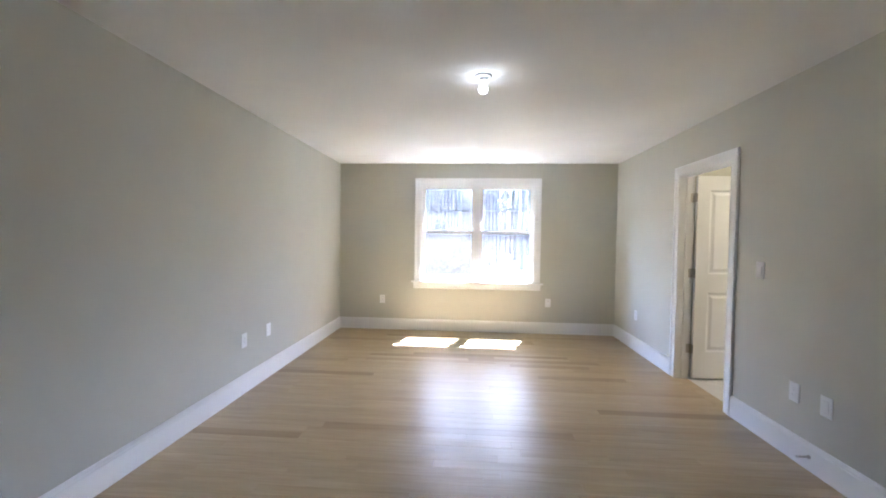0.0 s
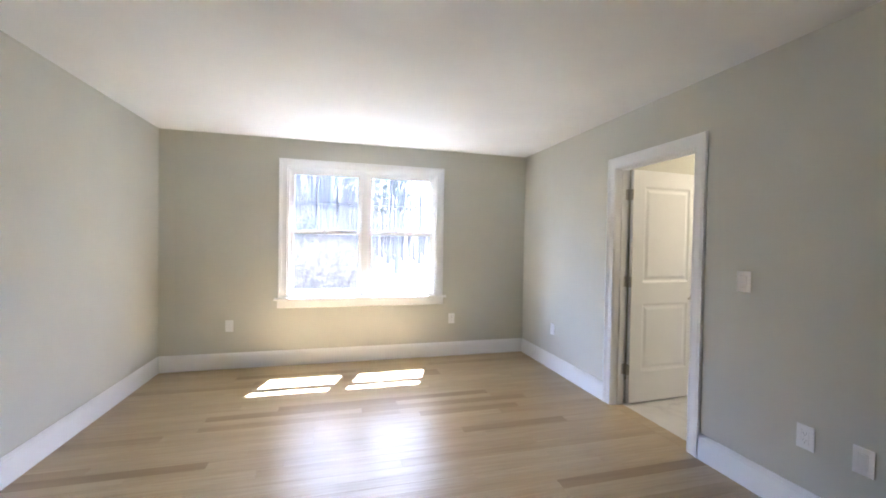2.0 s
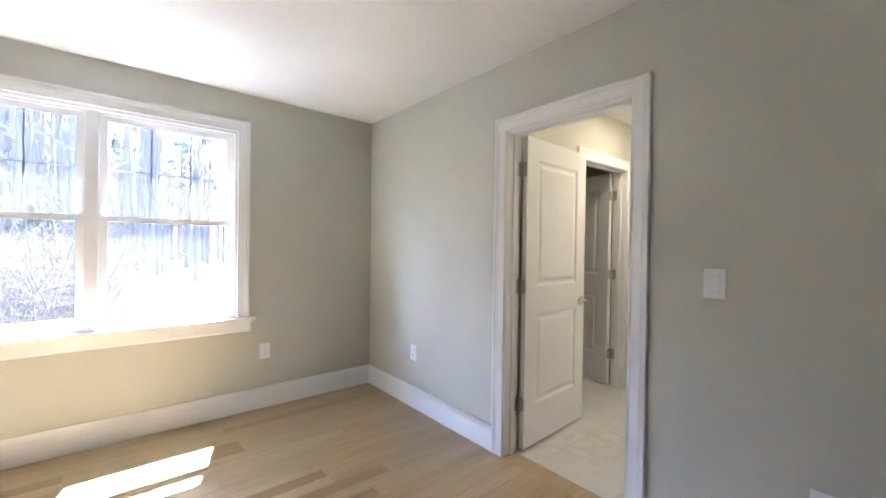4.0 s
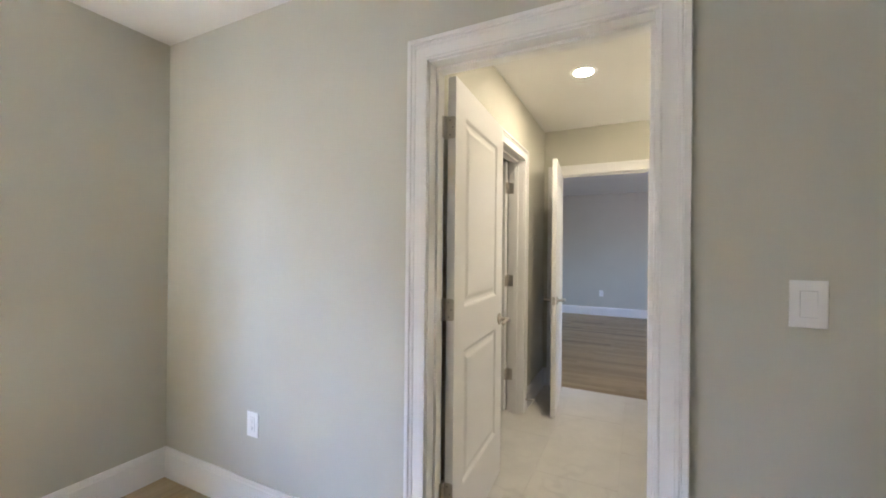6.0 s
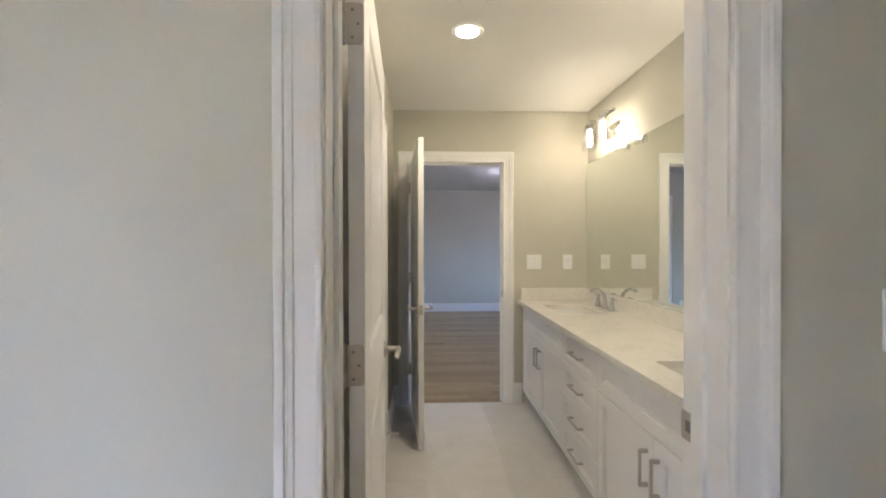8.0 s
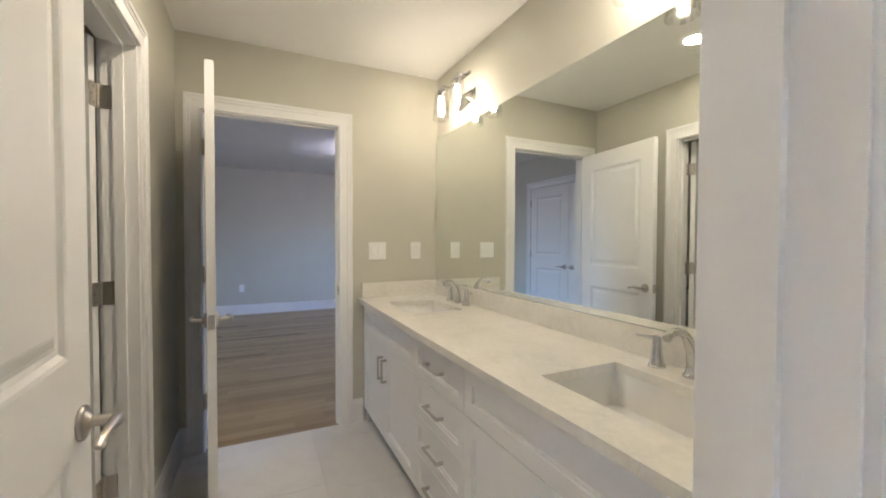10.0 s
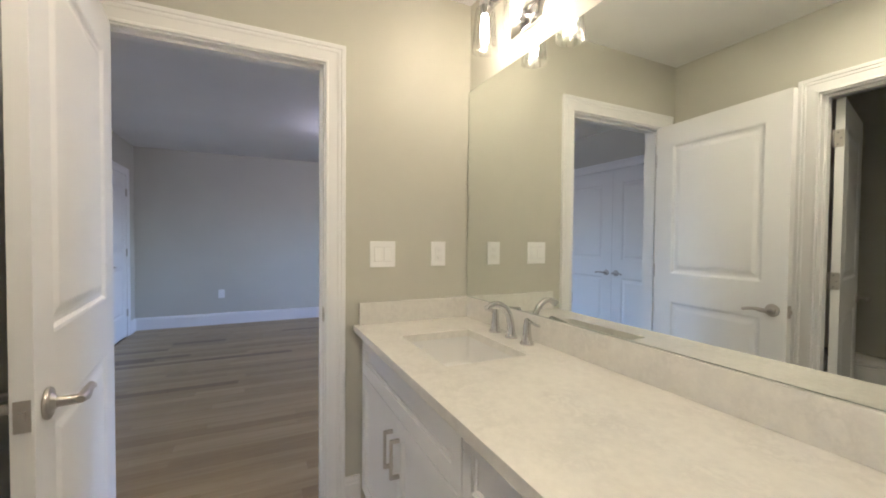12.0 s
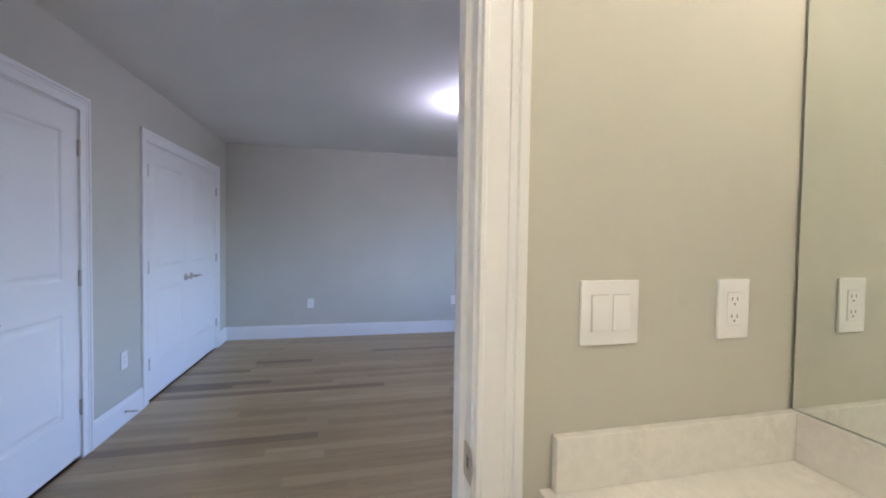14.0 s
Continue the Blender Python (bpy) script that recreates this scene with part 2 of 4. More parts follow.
def tube(bm, points, radii, n=14):
    """A round bar through the points, with a radius at each."""
    pts = [Vector(p) for p in points]
    side, rings = None, []
    for i, p in enumerate(pts):
        d = (pts[min(i + 1, len(pts) - 1)] - pts[max(i - 1, 0)]).normalized()
        if side is None:
            side = d.orthogonal().normalized()
        side = (side - d * side.dot(d)).normalized()
        up = d.cross(side)
        r = radii[i] if isinstance(radii, (list, tuple)) else radii
        ra, rb = r if isinstance(r, tuple) else (r, r)
        rings.append([bm.verts.new(p + side * ra * math.cos(6.2832 * k / n) + up * rb * math.sin(6.2832 * k / n)) for k in range(n)])
    for a, b in zip(rings, rings[1:]):
        for k in range(n):
            bm.faces.new((a[k], a[(k + 1) % n], b[(k + 1) % n], b[k]))
    bm.faces.new(rings[0][::-1])
    bm.faces.new(rings[-1])
    return bm


def moulding(p0, p1, out, across, profile, mitre0=0.0, mitre1=0.0):
    """A moulding from p0 to p1: profile pairs (across, out); a mitre shifts the end by that much for each metre across."""
    p0, p1, out, across = (Vector(v) for v in (p0, p1, out, across))
    d = (p1 - p0).normalized()
    bm = bmesh.new()
    a = [bm.verts.new(p0 + across * u + out * w - d * mitre0 * u) for u, w in profile]
    b = [bm.verts.new(p1 + across * u + out * w + d * mitre1 * u) for u, w in profile]
    n = len(a)
    for i in range(n):
        bm.faces.new((a[i], a[(i + 1) % n], b[(i + 1) % n], b[i]))
    bm.faces.new(a[::-1])
    bm.faces.new(b)
    return bm


CASING = [(0, 0), (0, 0.011), (0.002, 0.0130), (0.009, 0.0130), (0.012, 0.0105), (0.050, 0.0122), (0.052, 0.0152), (0.060, 0.0165), (0.063, 0.0140), (0.066, 0.0145), (0.068, 0.0195), (0.083, 0.0200), (0.086, 0.0170), (0.086, 0)]
BASE = [(0, 0), (0, 0.0155), (0.135, 0.0155), (0.140, 0.013), (0.150, 0.0125), (0.157, 0.009), (0.165, 0.007), (0.167, 0.004), (0.167, 0)]

# ---- plan ----
H = 2.465
XL, XR, XB = -1.858, 2.178, 2.303
YB, YF = -0.9, 5.545
XF, X2, XE = 4.737, 4.860, 9.45
YM, YW, YC = 2.298, 3.945, 4.060
Y2, Y2S = 4.785, -0.2
DOOR_H = 2.025


def wall(name, axis, a0, a1, t0, t1, holes=(), label="", z1=H + 0.1, material=WALL):
    """A wall along an axis from a0 to a1, t0 to t1 thick, with holes (from, to, bottom, top) right through."""
    bm = bmesh.new()

    def piece(u0, u1, z0, zt):
        if u1 - u0 > 1e-4 and zt - z0 > 1e-4:
            box(bm, *((u0, u1, t0, t1) if axis == "x" else (t0, t1, u0, u1)), z0, zt)

    at = a0
    for u0, u1, z0, zt in sorted(holes):
        piece(at, u0, -0.3, z1)
        piece(u0, u1, -0.3, z0)
        piece(u0, u1, zt, z1)
        at = u1
    piece(at, a1, -0.3, z1)
    bmesh.ops.remove_doubles(bm, verts=bm.verts, dist=1e-5)
    return solid(name, bm, material, label or "greige painted plaster wall", "wall")


JT = 0.018  # jamb thickness
WIN = (-0.645, 1.025, 0.735, 2.165)
wall("wall_window", "x", XL - 0.12, XR + 0.125, YF, YF + 0.16, [WIN], "greige painted wall around the double window")
wall("wall_left", "y", YB - 0.12, YF, XL - 0.12, XL, label="long greige painted bedroom wall")
wall("wall_back", "x", XL, XR, YB - 0.12, YB)
wall("wall_entry", "y", YB - 0.12, YF, XR, XB, [(3.085 - JT, 3.845 + JT, -0.31, DOOR_H + JT)], "greige painted wall with the bathroom doorway")
wall("wall_mirror", "x", XB, XF, YM - 0.12, YM, label="greige painted wall behind the vanity mirror")
wall("wall_closet_side", "x", XB, XF, YW, YC, [(3.21 - JT, 3.95 + JT, -0.31, DOOR_H + JT)], "greige painted wall with the toilet room doorway")
wall("wall_far_bath", "y", Y2S - 0.12, 5.82, XF, X2, [(3.03 - JT, 3.815 + JT, -0.31, DOOR_H + JT)], "greige painted wall with the doorway to the next bedroom")
wall("wall_toilet_back", "x", XB, XF, 5.70, 5.82, label="greige painted toilet room wall")
wall("wall_doors", "x", X2, XE + 0.12, Y2, Y2 + 0.115, [(5.215 - JT, 6.765 + JT, -0.31, DOOR_H + JT), (7.535 - JT, 9.085 + JT, -0.31, DOOR_H + JT)], "greige painted wall with two closets")
wall("wall_room_end", "y", Y2S, Y2, XE, XE + 0.12, label="plain greige painted end wall of the next bedroom")
# unseen window, placed and sized to bring daylight into the next bedroom
WIN_2 = (6.7, 8.1, 0.735, 2.165)
wall("wall_room_south", "x", X2, XE + 0.12, Y2S - 0.16, Y2S, [WIN_2])
solid("wall_closet_back", boxes((X2, XE + 0.12, 5.60, 5.70, -0.3, H + 0.1)), WALL, "greige closet back wall", "wall")
# unseen, added to keep outdoor light from leaking in through the closet
wall("wall_closet_end", "y", Y2 + 0.115, 5.60, XE, XE + 0.12)
solid("ceiling", boxes((XL - 0.12, XE + 0.12, YB - 0.12, 5.83, H, H + 0.1)), CEIL, "flat white painted ceiling", "ceiling")
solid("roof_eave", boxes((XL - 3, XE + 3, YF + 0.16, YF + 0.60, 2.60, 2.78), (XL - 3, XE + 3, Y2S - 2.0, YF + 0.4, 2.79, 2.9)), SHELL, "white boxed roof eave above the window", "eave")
solid("floor_slab", boxes((XL - 0.1, XE + 0.1, YB - 0.1, 5.80, -0.3, -0.022)), SUBFLOOR, "dark subfloor under the boards", "floor")

# ---- baseboards ----


def baseboard(p0, p1, out):
    bm = moulding((*p0, 0), (*p1, 0), (*out, 0), (0, 0, 1), BASE)
    return solid("baseboard", bm, TRIM, "tall white painted baseboard with a moulded top", "baseboard")


for p0, p1, out in [
    ((XL, YB), (XL, YF - 0.0155), (1, 0)), ((XL, YF), (XR, YF), (0, -1)), ((XR, YF - 0.0155), (XR, 3.938), (-1, 0)), ((XR, 2.992), (XR, YB), (-1, 0)),
    ((XL + 0.0155, YB), (XR - 0.0155, YB), (0, 1)),
    ((4.043, YW), (XF - 0.0155, YW), (0, -1)), ((XB, YW), (3.117, YW), (0, -1)), ((XF, YW), (XF, 3.909), (-1, 0)), ((XF, 2.937), (XF, 2.866), (-1, 0)),
    ((XB + 0.0155, YC), (3.117, YC), (0, 1)), ((4.043, YC), (XF - 0.0155, YC), (0, 1)), ((XF, YC), (XF, 5.70), (-1, 0)), ((XB, 5.70), (XF, 5.70), (0, -1)), ((XB, YC), (XB, 5.70), (1, 0)),
    ((X2, Y2), (5.122, Y2), (0, -1)), ((6.858, Y2), (7.442, Y2), (0, -1)), ((9.178, Y2), (XE - 0.0155, Y2), (0, -1)), ((XE, Y2), (XE, Y2S), (-1, 0)),
    ((X2, Y2 - 0.0155), (X2, 3.909), (1, 0)), ((X2, 2.937), (X2, Y2S), (1, 0)), ((X2 + 0.0155, Y2S), (XE - 0.0155, Y2S), (0, 1)),
]:
    baseboard(p0, p1, out)

# ---- doors ----


def leaf_mesh(w, h, sx, t=0.035):
    """A moulded two-panel leaf from the hinge edge along sx, its front face at y = 0."""
    bm = bmesh.new()
    stile = 0.118
    xs = [0.0, stile, w - stile, w]
    zs = [0.0, 0.262, 0.855, 1.035, h - 0.135, h]
    for y, s in ((0.0, -1), (-t, 1)):
        grid = [[bm.verts.new((sx * x, y, z)) for x in xs] for z in zs]
        for j in range(5):
            for i in range(3):
                if i == 1 and j in (1, 3):
                    x0, x1, z0, z1 = xs[1], xs[2], zs[j], zs[j + 1]
                    old = [grid[j][1], grid[j][2], grid[j + 1][2], grid[j + 1][1]]
                    for inset, depth in ((0.007, 0.002), (0.016, 0.0085), (0.026, 0.0095), (0.034, 0.0085), (0.050, 0.003), (0.056, 0.002)):
                        ring = [bm.verts.new((sx * x, y + s * depth, z)) for x, z in ((x0 + inset, z0 + inset), (x1 - inset, z0 + inset), (x1 - inset, z1 - inset), (x0 + inset, z1 - inset))]
                        for k in range(4):
                            bm.faces.new((old[k], old[(k + 1) % 4], ring[(k + 1) % 4], ring[k]))
                        old = ring
                    bm.faces.new(old)
                else:
                    bm.faces.new((grid[j][i], grid[j][i + 1], grid[j + 1][i + 1], grid[j + 1][i]))
    edge = [[v for v in bm.verts if abs(v.co.y - y) < 1e-6 and (abs(v.co.x) < 1e-6 or abs(abs(v.co.x) - w) < 1e-6 or v.co.z < 1e-6 or abs(v.co.z - h) < 1e-6)] for y in (0.0, -t)]

    def loop(vs):
        return sorted(vs, key=lambda v: math.atan2(v.co.z - h / 2, (v.co.x - sx * w / 2) * h / w))

    a, b = loop(edge[0]), loop(edge[1])
    for k in range(len(a)):
        bm.faces.new((a[k], a[(k + 1) % len(a)], b[(k + 1) % len(b)], b[k]))
    return bm


def lever_mesh(sx, sy):
    """A lever on a round rose: stands off along sy, points along sx towards the hinges."""
    bm = bmesh.new()
    turn = Matrix.Rotation(radians(-90 * sy), 4, "X")
    cyl(bm, turn, 0.033, 0.009, 28, bevel=0.003)
    cyl(bm, turn @ Matrix.Translation((0, 0, 0.009)), 0.021, 0.008, 24, 0.013)
    tube(bm, [(0, sy * 0.012, 0), (0, sy * 0.045, 0), (sx * 0.004, sy * 0.056, 0)], [0.0105, 0.0105, 0.011])
    path = [(-0.010, 0.056, 0.001), (0.012, 0.058, 0.001), (0.035, 0.058, 0.004), (0.060, 0.057, 0.004), (0.085, 0.055, 0.000), (0.108, 0.053, -0.005), (0.116, 0.052, -0.006)]
    tube(bm, [(sx * x, sy * y, z) for x, y, z in path], [(0.008, 0.008), (0.012, 0.010), (0.011, 0.008), (0.0085, 0.008), (0.0085, 0.0075), (0.010, 0.007), (0.005, 0.004)])
    return bm


def rounded_leaf(bm, x0, x1, y0, y1, z0, z1, r=0.009):
    """A thin plate in the y-z plane whose far corners are rounded."""
    rim = [(y1, z0), (y1, z1)]
    for cz, a0 in ((z1 - r, 90), (z0 + r, 180)):
        rim += [(y0 + r + r * math.cos(radians(a0 + 22.5 * k)), cz + r * math.sin(radians(a0 + 22.5 * k))) for k in range(5)]
    a, b = ([bm.verts.new((x, y, z)) for y, z in rim] for x in (x0, x1))
    n = len(rim)
    for k in range(n):
        bm.faces.new((a[k], a[(k + 1) % n], b[(k + 1) % n], b[k]))
    bm.faces.new(a[::-1])
    bm.faces.new(b)


def hinge_mesh(sx):
    bm = bmesh.new()
    for k in range(3):
        cyl(bm, Matrix.Translation((-sx * 0.002, 0.010, -0.045 + 0.03 * k + 0.0005)), 0.0065, 0.029, 14)
    for z in (-0.0465, 0.045):
        cyl(bm, Matrix.Translation((-sx * 0.002, 0.010, z)), 0.005, 0.004, 12)
    rounded_leaf(bm, *sorted((-sx * 0.002, 0.0)), -0.034, 0.006, -0.045, 0.045)
    return bm


def screw_mesh(sx):
    bm = bmesh.new()
    for z in (-0.03, 0.0, 0.03):
        cyl(bm, Matrix.Translation((-sx * 0.002, -0.010 - 0.012 * (z == 0), z)) @ Matrix.Rotation(radians(-90 * sx), 4, "Y"), 0.0036, 0.0010, 10, 0.0026)
    return bm


def door(name, label, m, w, t, leaves, latch=True, category="door"):
    """A doorway in local axes: opening x 0..w, wall y -t..0; leaves (hinge side, degrees open towards +y)."""
    d = thing(name, label, category, m, kind="structure")
    h = DOOR_H
    part("jamb", boxes((-JT, 0, -t, 0, 0, h)), TRIM, d)
    part("jamb", boxes((w, w + JT, -t, 0, 0, h)), TRIM, d)
    part("head_jamb", boxes((-JT, w + JT, -t, 0, h, h + JT)), TRIM, d)
    part("door_stop", boxes((0, 0.011, -0.072, -0.038, 0, h - 0.011), (w - 0.011, w, -0.072, -0.038, 0, h - 0.011), (0, w, -0.072, -0.038, h - 0.011, h)), TRIM, d)
    rv = 0.006
    for y, out in ((0.0, 1), (-t, -1)):
        o = (0, out, 0)
        part("side_casing", moulding((-rv, y, 0), (-rv, y, h + rv), o, (-1, 0, 0), CASING, 0, 1), TRIM, d)
        part("side_casing", moulding((w + rv, y, 0), (w + rv, y, h + rv), o, (1, 0, 0), CASING, 0, 1), TRIM, d)
        part("head_casing", moulding((-rv, y, h + rv), (w + rv, y, h + rv), o, (0, 0, 1), CASING, 1, 1), TRIM, d)
    lw = (w - 0.003 * (len(leaves) + 1)) / len(leaves)
    for side, angle in leaves:
        sx = 1 if side == 0 else -1
        x = 0.003 if side == 0 else w - 0.003
        turn = Matrix.Translation((x, 0.010, 0.019)) @ Matrix.Rotation(radians(sx * angle), 4, "Z") @ Matrix.Translation((0, -0.010, 0))
        leaf = part("leaf", leaf_mesh(lw, h - 0.023, sx), TRIM, d, "white moulded two-panel door leaf", turn)
        for sy, y in ((1, 0.0), (-1, -0.035)):
            part("lever_handle", lever_mesh(-sx, sy), NICKEL, leaf, "satin nickel lever handle on a round rose", Matrix.Translation((sx * (lw - 0.062), y, 0.899)), True)
        if latch:
            bm = boxes((min(sx * lw, sx * (lw + 0.0015)), max(sx * lw, sx * (lw + 0.0015)), -0.030, -0.005, 0.868, 0.930))
            box(bm, min(sx * lw, sx * (lw + 0.011)), max(sx * lw, sx * (lw + 0.011)), -0.024, -0.012, 0.890, 0.908)
            part("latch", bm, NICKEL, leaf, "satin nickel latch plate")
        for z in (0.287, 1.043, 1.792):
            part("hinge", hinge_mesh(sx), NICKEL, leaf, "satin nickel butt hinge", Matrix.Translation((0, 0, z)), True)
            part("screw", screw_mesh(sx), SLOT, leaf, "dark screw heads in the hinge", Matrix.Translation((0, 0, z)))
            part("hinge_plate", boxes((min(0, sx * 0.0015) + (0 if side == 0 else w), max(0, sx * 0.0015) + (0 if side == 0 else w), -0.034, 0.001, z - 0.026, z + 0.064)), NICKEL, d, "satin nickel hinge plate on the jamb")
    if len(leaves) == 1:
        e = w if leaves[0][0] == 0 else 0.0
        s = -1 if e else 1
        bm = bmesh.new()
        rounded_leaf(bm, *sorted((e, e + s * 0.0016)), -0.036, -0.024, 0.893, 0.957, 0.006)
        for z0, z1 in ((0.893, 0.912), (0.938, 0.957)):
            box(bm, *sorted((e, e + s * 0.0016)), -0.024, -0.006, z0, z1)
        box(bm, *sorted((e, e + s * 0.0016)), -0.006, 0.006, 0.893, 0.957)
        tube(bm, [(e + s * 0.0008, 0.006, 0.900), (e - s * 0.001, 0.009, 0.925), (e + s * 0.0008, 0.006, 0.950)], 0.0012, 6)
        part("strike_plate", bm, NICKEL, d, "satin nickel strike plate let into the jamb")
        # no pocket is cut: a grey sheet gives its inner shade
        part("latch_pocket", boxes((min(e, e + s * 0.0006), max(e, e + s * 0.0006), -0.024, -0.006, 0.912, 0.938)), SLOT, d, "grey sheet toned as the latch pocket's shade")
    return d


door("door_1", "open white two-panel door between bedroom and bathroom", pose(XB, 3.845, 0, 0, 0, -90), 0.76, XB - XR, [(0, 93)])
door("door_2", "open white two-panel door to the next bedroom", pose(XF, 3.03, 0, 0, 0, 90), 0.785, X2 - XF, [(1, 84)])
door("door_3", "white two-panel door standing open into the toilet room", pose(3.21, YC, 0), 0.74, YC - YW, [(1, 103)])
door("door_4", "closed pair of white two-panel closet doors near the bathroom", pose(6.765, Y2, 0, 0, 0, 180), 1.55, 0.115, [(0, 0), (1, 0)], False)
door("door_5", "closed pair of white two-panel closet doors by the room's corner", pose(9.085, Y2, 0, 0, 0, 180), 1.55, 0.115, [(0, 0), (1, 0)], False)

# ---- windows ----


def window(name, label, m, w, z0, z1, t, grilles=True):
    """Two double-hung units side by side in local axes: opening x 0..w, wall y 0..t outwards, room at y < 0."""
    d = thing(name, label, "window", m, kind="structure")
    part("side_jamb", boxes((0, 0.02, 0, t, z0, z1)), TRIM, d)
    part("side_jamb", boxes((w - 0.02, w, 0, t, z0, z1)), TRIM, d)
    part("head_jamb", boxes((0.02, w - 0.02, 0, t, z1 - 0.02, z1)), TRIM, d)
    part("outer_sill", boxes((0.02, w - 0.02, 0.045, t + 0.04, z0 - 0.02, z0 + 0.022)), TRIM, d)
    part("mullion", boxes((w / 2 - 0.035, w / 2 + 0.035, 0.012, t, z0, z1 - 0.02), bevel=0.004), TRIM, d)
    part("window_stool", boxes((-0.125, w + 0.125, -0.045, 0, z0 - 0.022, z0 + 0.003), (0.02, w - 0.02, 0, 0.045, z0 - 0.022, z0 + 0.003), bevel=0.004), TRIM, d)
    apron = [(0, 0), (0, 0.017), (0.075, 0.014), (0.085, 0.008), (0.088, 0)]
    part("apron", moulding((-0.095, 0, z0 - 0.022), (w + 0.095, 0, z0 - 0.022), (0, -1, 0), (0, 0, -1), apron), TRIM, d)
    part("side_casing", moulding((0.0, 0, z0 + 0.003), (0.0, 0, z1), (0, -1, 0), (-1, 0, 0), CASING, 0, 1), TRIM, d)
    part("side_casing", moulding((w, 0, z0 + 0.003), (w, 0, z1), (0, -1, 0), (1, 0, 0), CASING, 0, 1), TRIM, d)
    part("head_casing", moulding((0, 0, z1), (w, 0, z1), (0, -1, 0), (0, 0, 1), CASING, 1, 1), TRIM, d)
    zm = (z0 + z1) / 2 + 0.01
    for u0, u1 in ((0.02, w / 2 - 0.035), (w / 2 + 0.035, w - 0.02)):
        part("stop_bead", boxes((u0, u0 + 0.014, 0.034, 0.048, z0, z1 - 0.02), (u1 - 0.014, u1, 0.034, 0.048, z0, z1 - 0.02), (u0 + 0.014, u1 - 0.014, 0.034, 0.048, z1 - 0.034, z1 - 0.02)), TRIM, d)
        for up in (0, 1):
            a, b = (zm - 0.018, z1 - 0.02) if up else (z0 + 0.022, zm + 0.018)
            y0, y1 = (0.090, 0.125) if up else (0.052, 0.087)
            sw, bot, top = 0.042, 0.036 if up else 0.060, 0.042 if up else 0.034
            bm = boxes((u0, u0 + sw, y0, y1, a, b), (u1 - sw, u1, y0, y1, a, b), (u0 + sw, u1 - sw, y0, y1, a, a + bot), (u0 + sw, u1 - sw, y0, y1, b - top, b))
            sash = part("sash", bm, TRIM, d, "white window sash")
            ym = (y0 + y1) / 2
            pane = part("pane", boxes((u0 + sw, u1 - sw, ym - 0.002, ym + 0.002, a + bot, b - top)), PANE, sash, "clear glass pane")
            pane.visible_shadow = False
            if up and grilles:
                g0, g1, h0, h1 = u0 + sw, u1 - sw, a + bot, b - top
                for k in (1, 2):
                    x = g0 + (g1 - g0) * k / 3
                    part("grille_bar", boxes((x - 0.005, x + 0.005, ym + 0.004, ym + 0.012, h0, h1)), TRIM, sash)
                part("grille_bar", boxes((g0, g1, ym + 0.0125, ym + 0.0195, (h0 + h1) / 2 - 0.005, (h0 + h1) / 2 + 0.005)), TRIM, sash)
            if not up:
                x = (u0 + u1) / 2
                bm = bmesh.new()
                cyl(bm, Matrix.Translation((x, y0 + 0.016, b)), 0.016, 0.008, 16)
                box(bm, x - 0.006, x + 0.034, y0 + 0.010, y0 + 0.021, b + 0.008, b + 0.015)
                part("sash_lock", bm, PLASTIC, sash, "white sash lock")
    return d


window("window_1", "unseen white double-hung window added to light the next bedroom with grilled upper sashes", pose(WIN[0], YF, 0), WIN[1] - WIN[0], WIN[2], WIN[3], 0.16)
# the added, unseen window of the next bedroom
window("window_2", "unseen white double-hung window added to light the next bedroom", pose(WIN_2[1], Y2S, 0, 0, 0, 180), WIN_2[1] - WIN_2[0], WIN_2[2], WIN_2[3], 0.16)

# ---- bathroom vanity ----
VY = 2.842  # cabinet face


def pull(length, vertical, parent, x, y, z):
    bm = bmesh.new()
    a = length / 2
    if vertical:
        box(bm, x - 0.005, x + 0.005, y + 0.024, y + 0.034, z - a, z + a, 0.002)
        for s in (-1, 1):
            box(bm, x - 0.005, x + 0.005, y, y + 0.026, z + s * (a - 0.006) - 0.006, z + s * (a - 0.006) + 0.006)
    else:
        box(bm, x - a, x + a, y + 0.024, y + 0.034, z - 0.005, z + 0.005, 0.002)
        for s in (-1, 1):
            box(bm, x + s * (a - 0.006) - 0.006, x + s * (a - 0.006) + 0.006, y, y + 0.026, z - 0.005, z + 0.005)
    return part("pull", bm, NICKEL, parent, "square satin nickel bar pull")


def shaker(name, parent, x0, x1, z0, z1, rail=0.055):
    """A framed front with a recessed panel, 20 mm proud of the cabinet face, in one skin."""
    y0, y1 = VY, VY + 0.020
    bm = bmesh.new()

    def ring(inset, y):
        return [bm.verts.new(c) for c in ((x0 + inset, y, z0 + inset), (x1 - inset, y, z0 + inset), (x1 - inset, y, z1 - inset), (x0 + inset, y, z1 - inset))]

    rings = [ring(0, y0), ring(0, y1 - 0.0015), ring(0.0015, y1), ring(rail, y1), ring(rail + 0.001, y1 - 0.006), ring(rail + 0.009, y1 - 0.007), ring(rail + 0.011, y1 - 0.012)]
    for p, q in zip(rings, rings[1:]):
        for k in range(4):
            bm.faces.new((p[k], p[(k + 1) % 4], q[(k + 1) % 4], q[k]))
    bm.faces.new(rings[0])
    bm.faces.new(rings[-1])
    return part(name, bm, CABINET, parent)


CT = 0.868  # counter top
CB = CT - 0.030


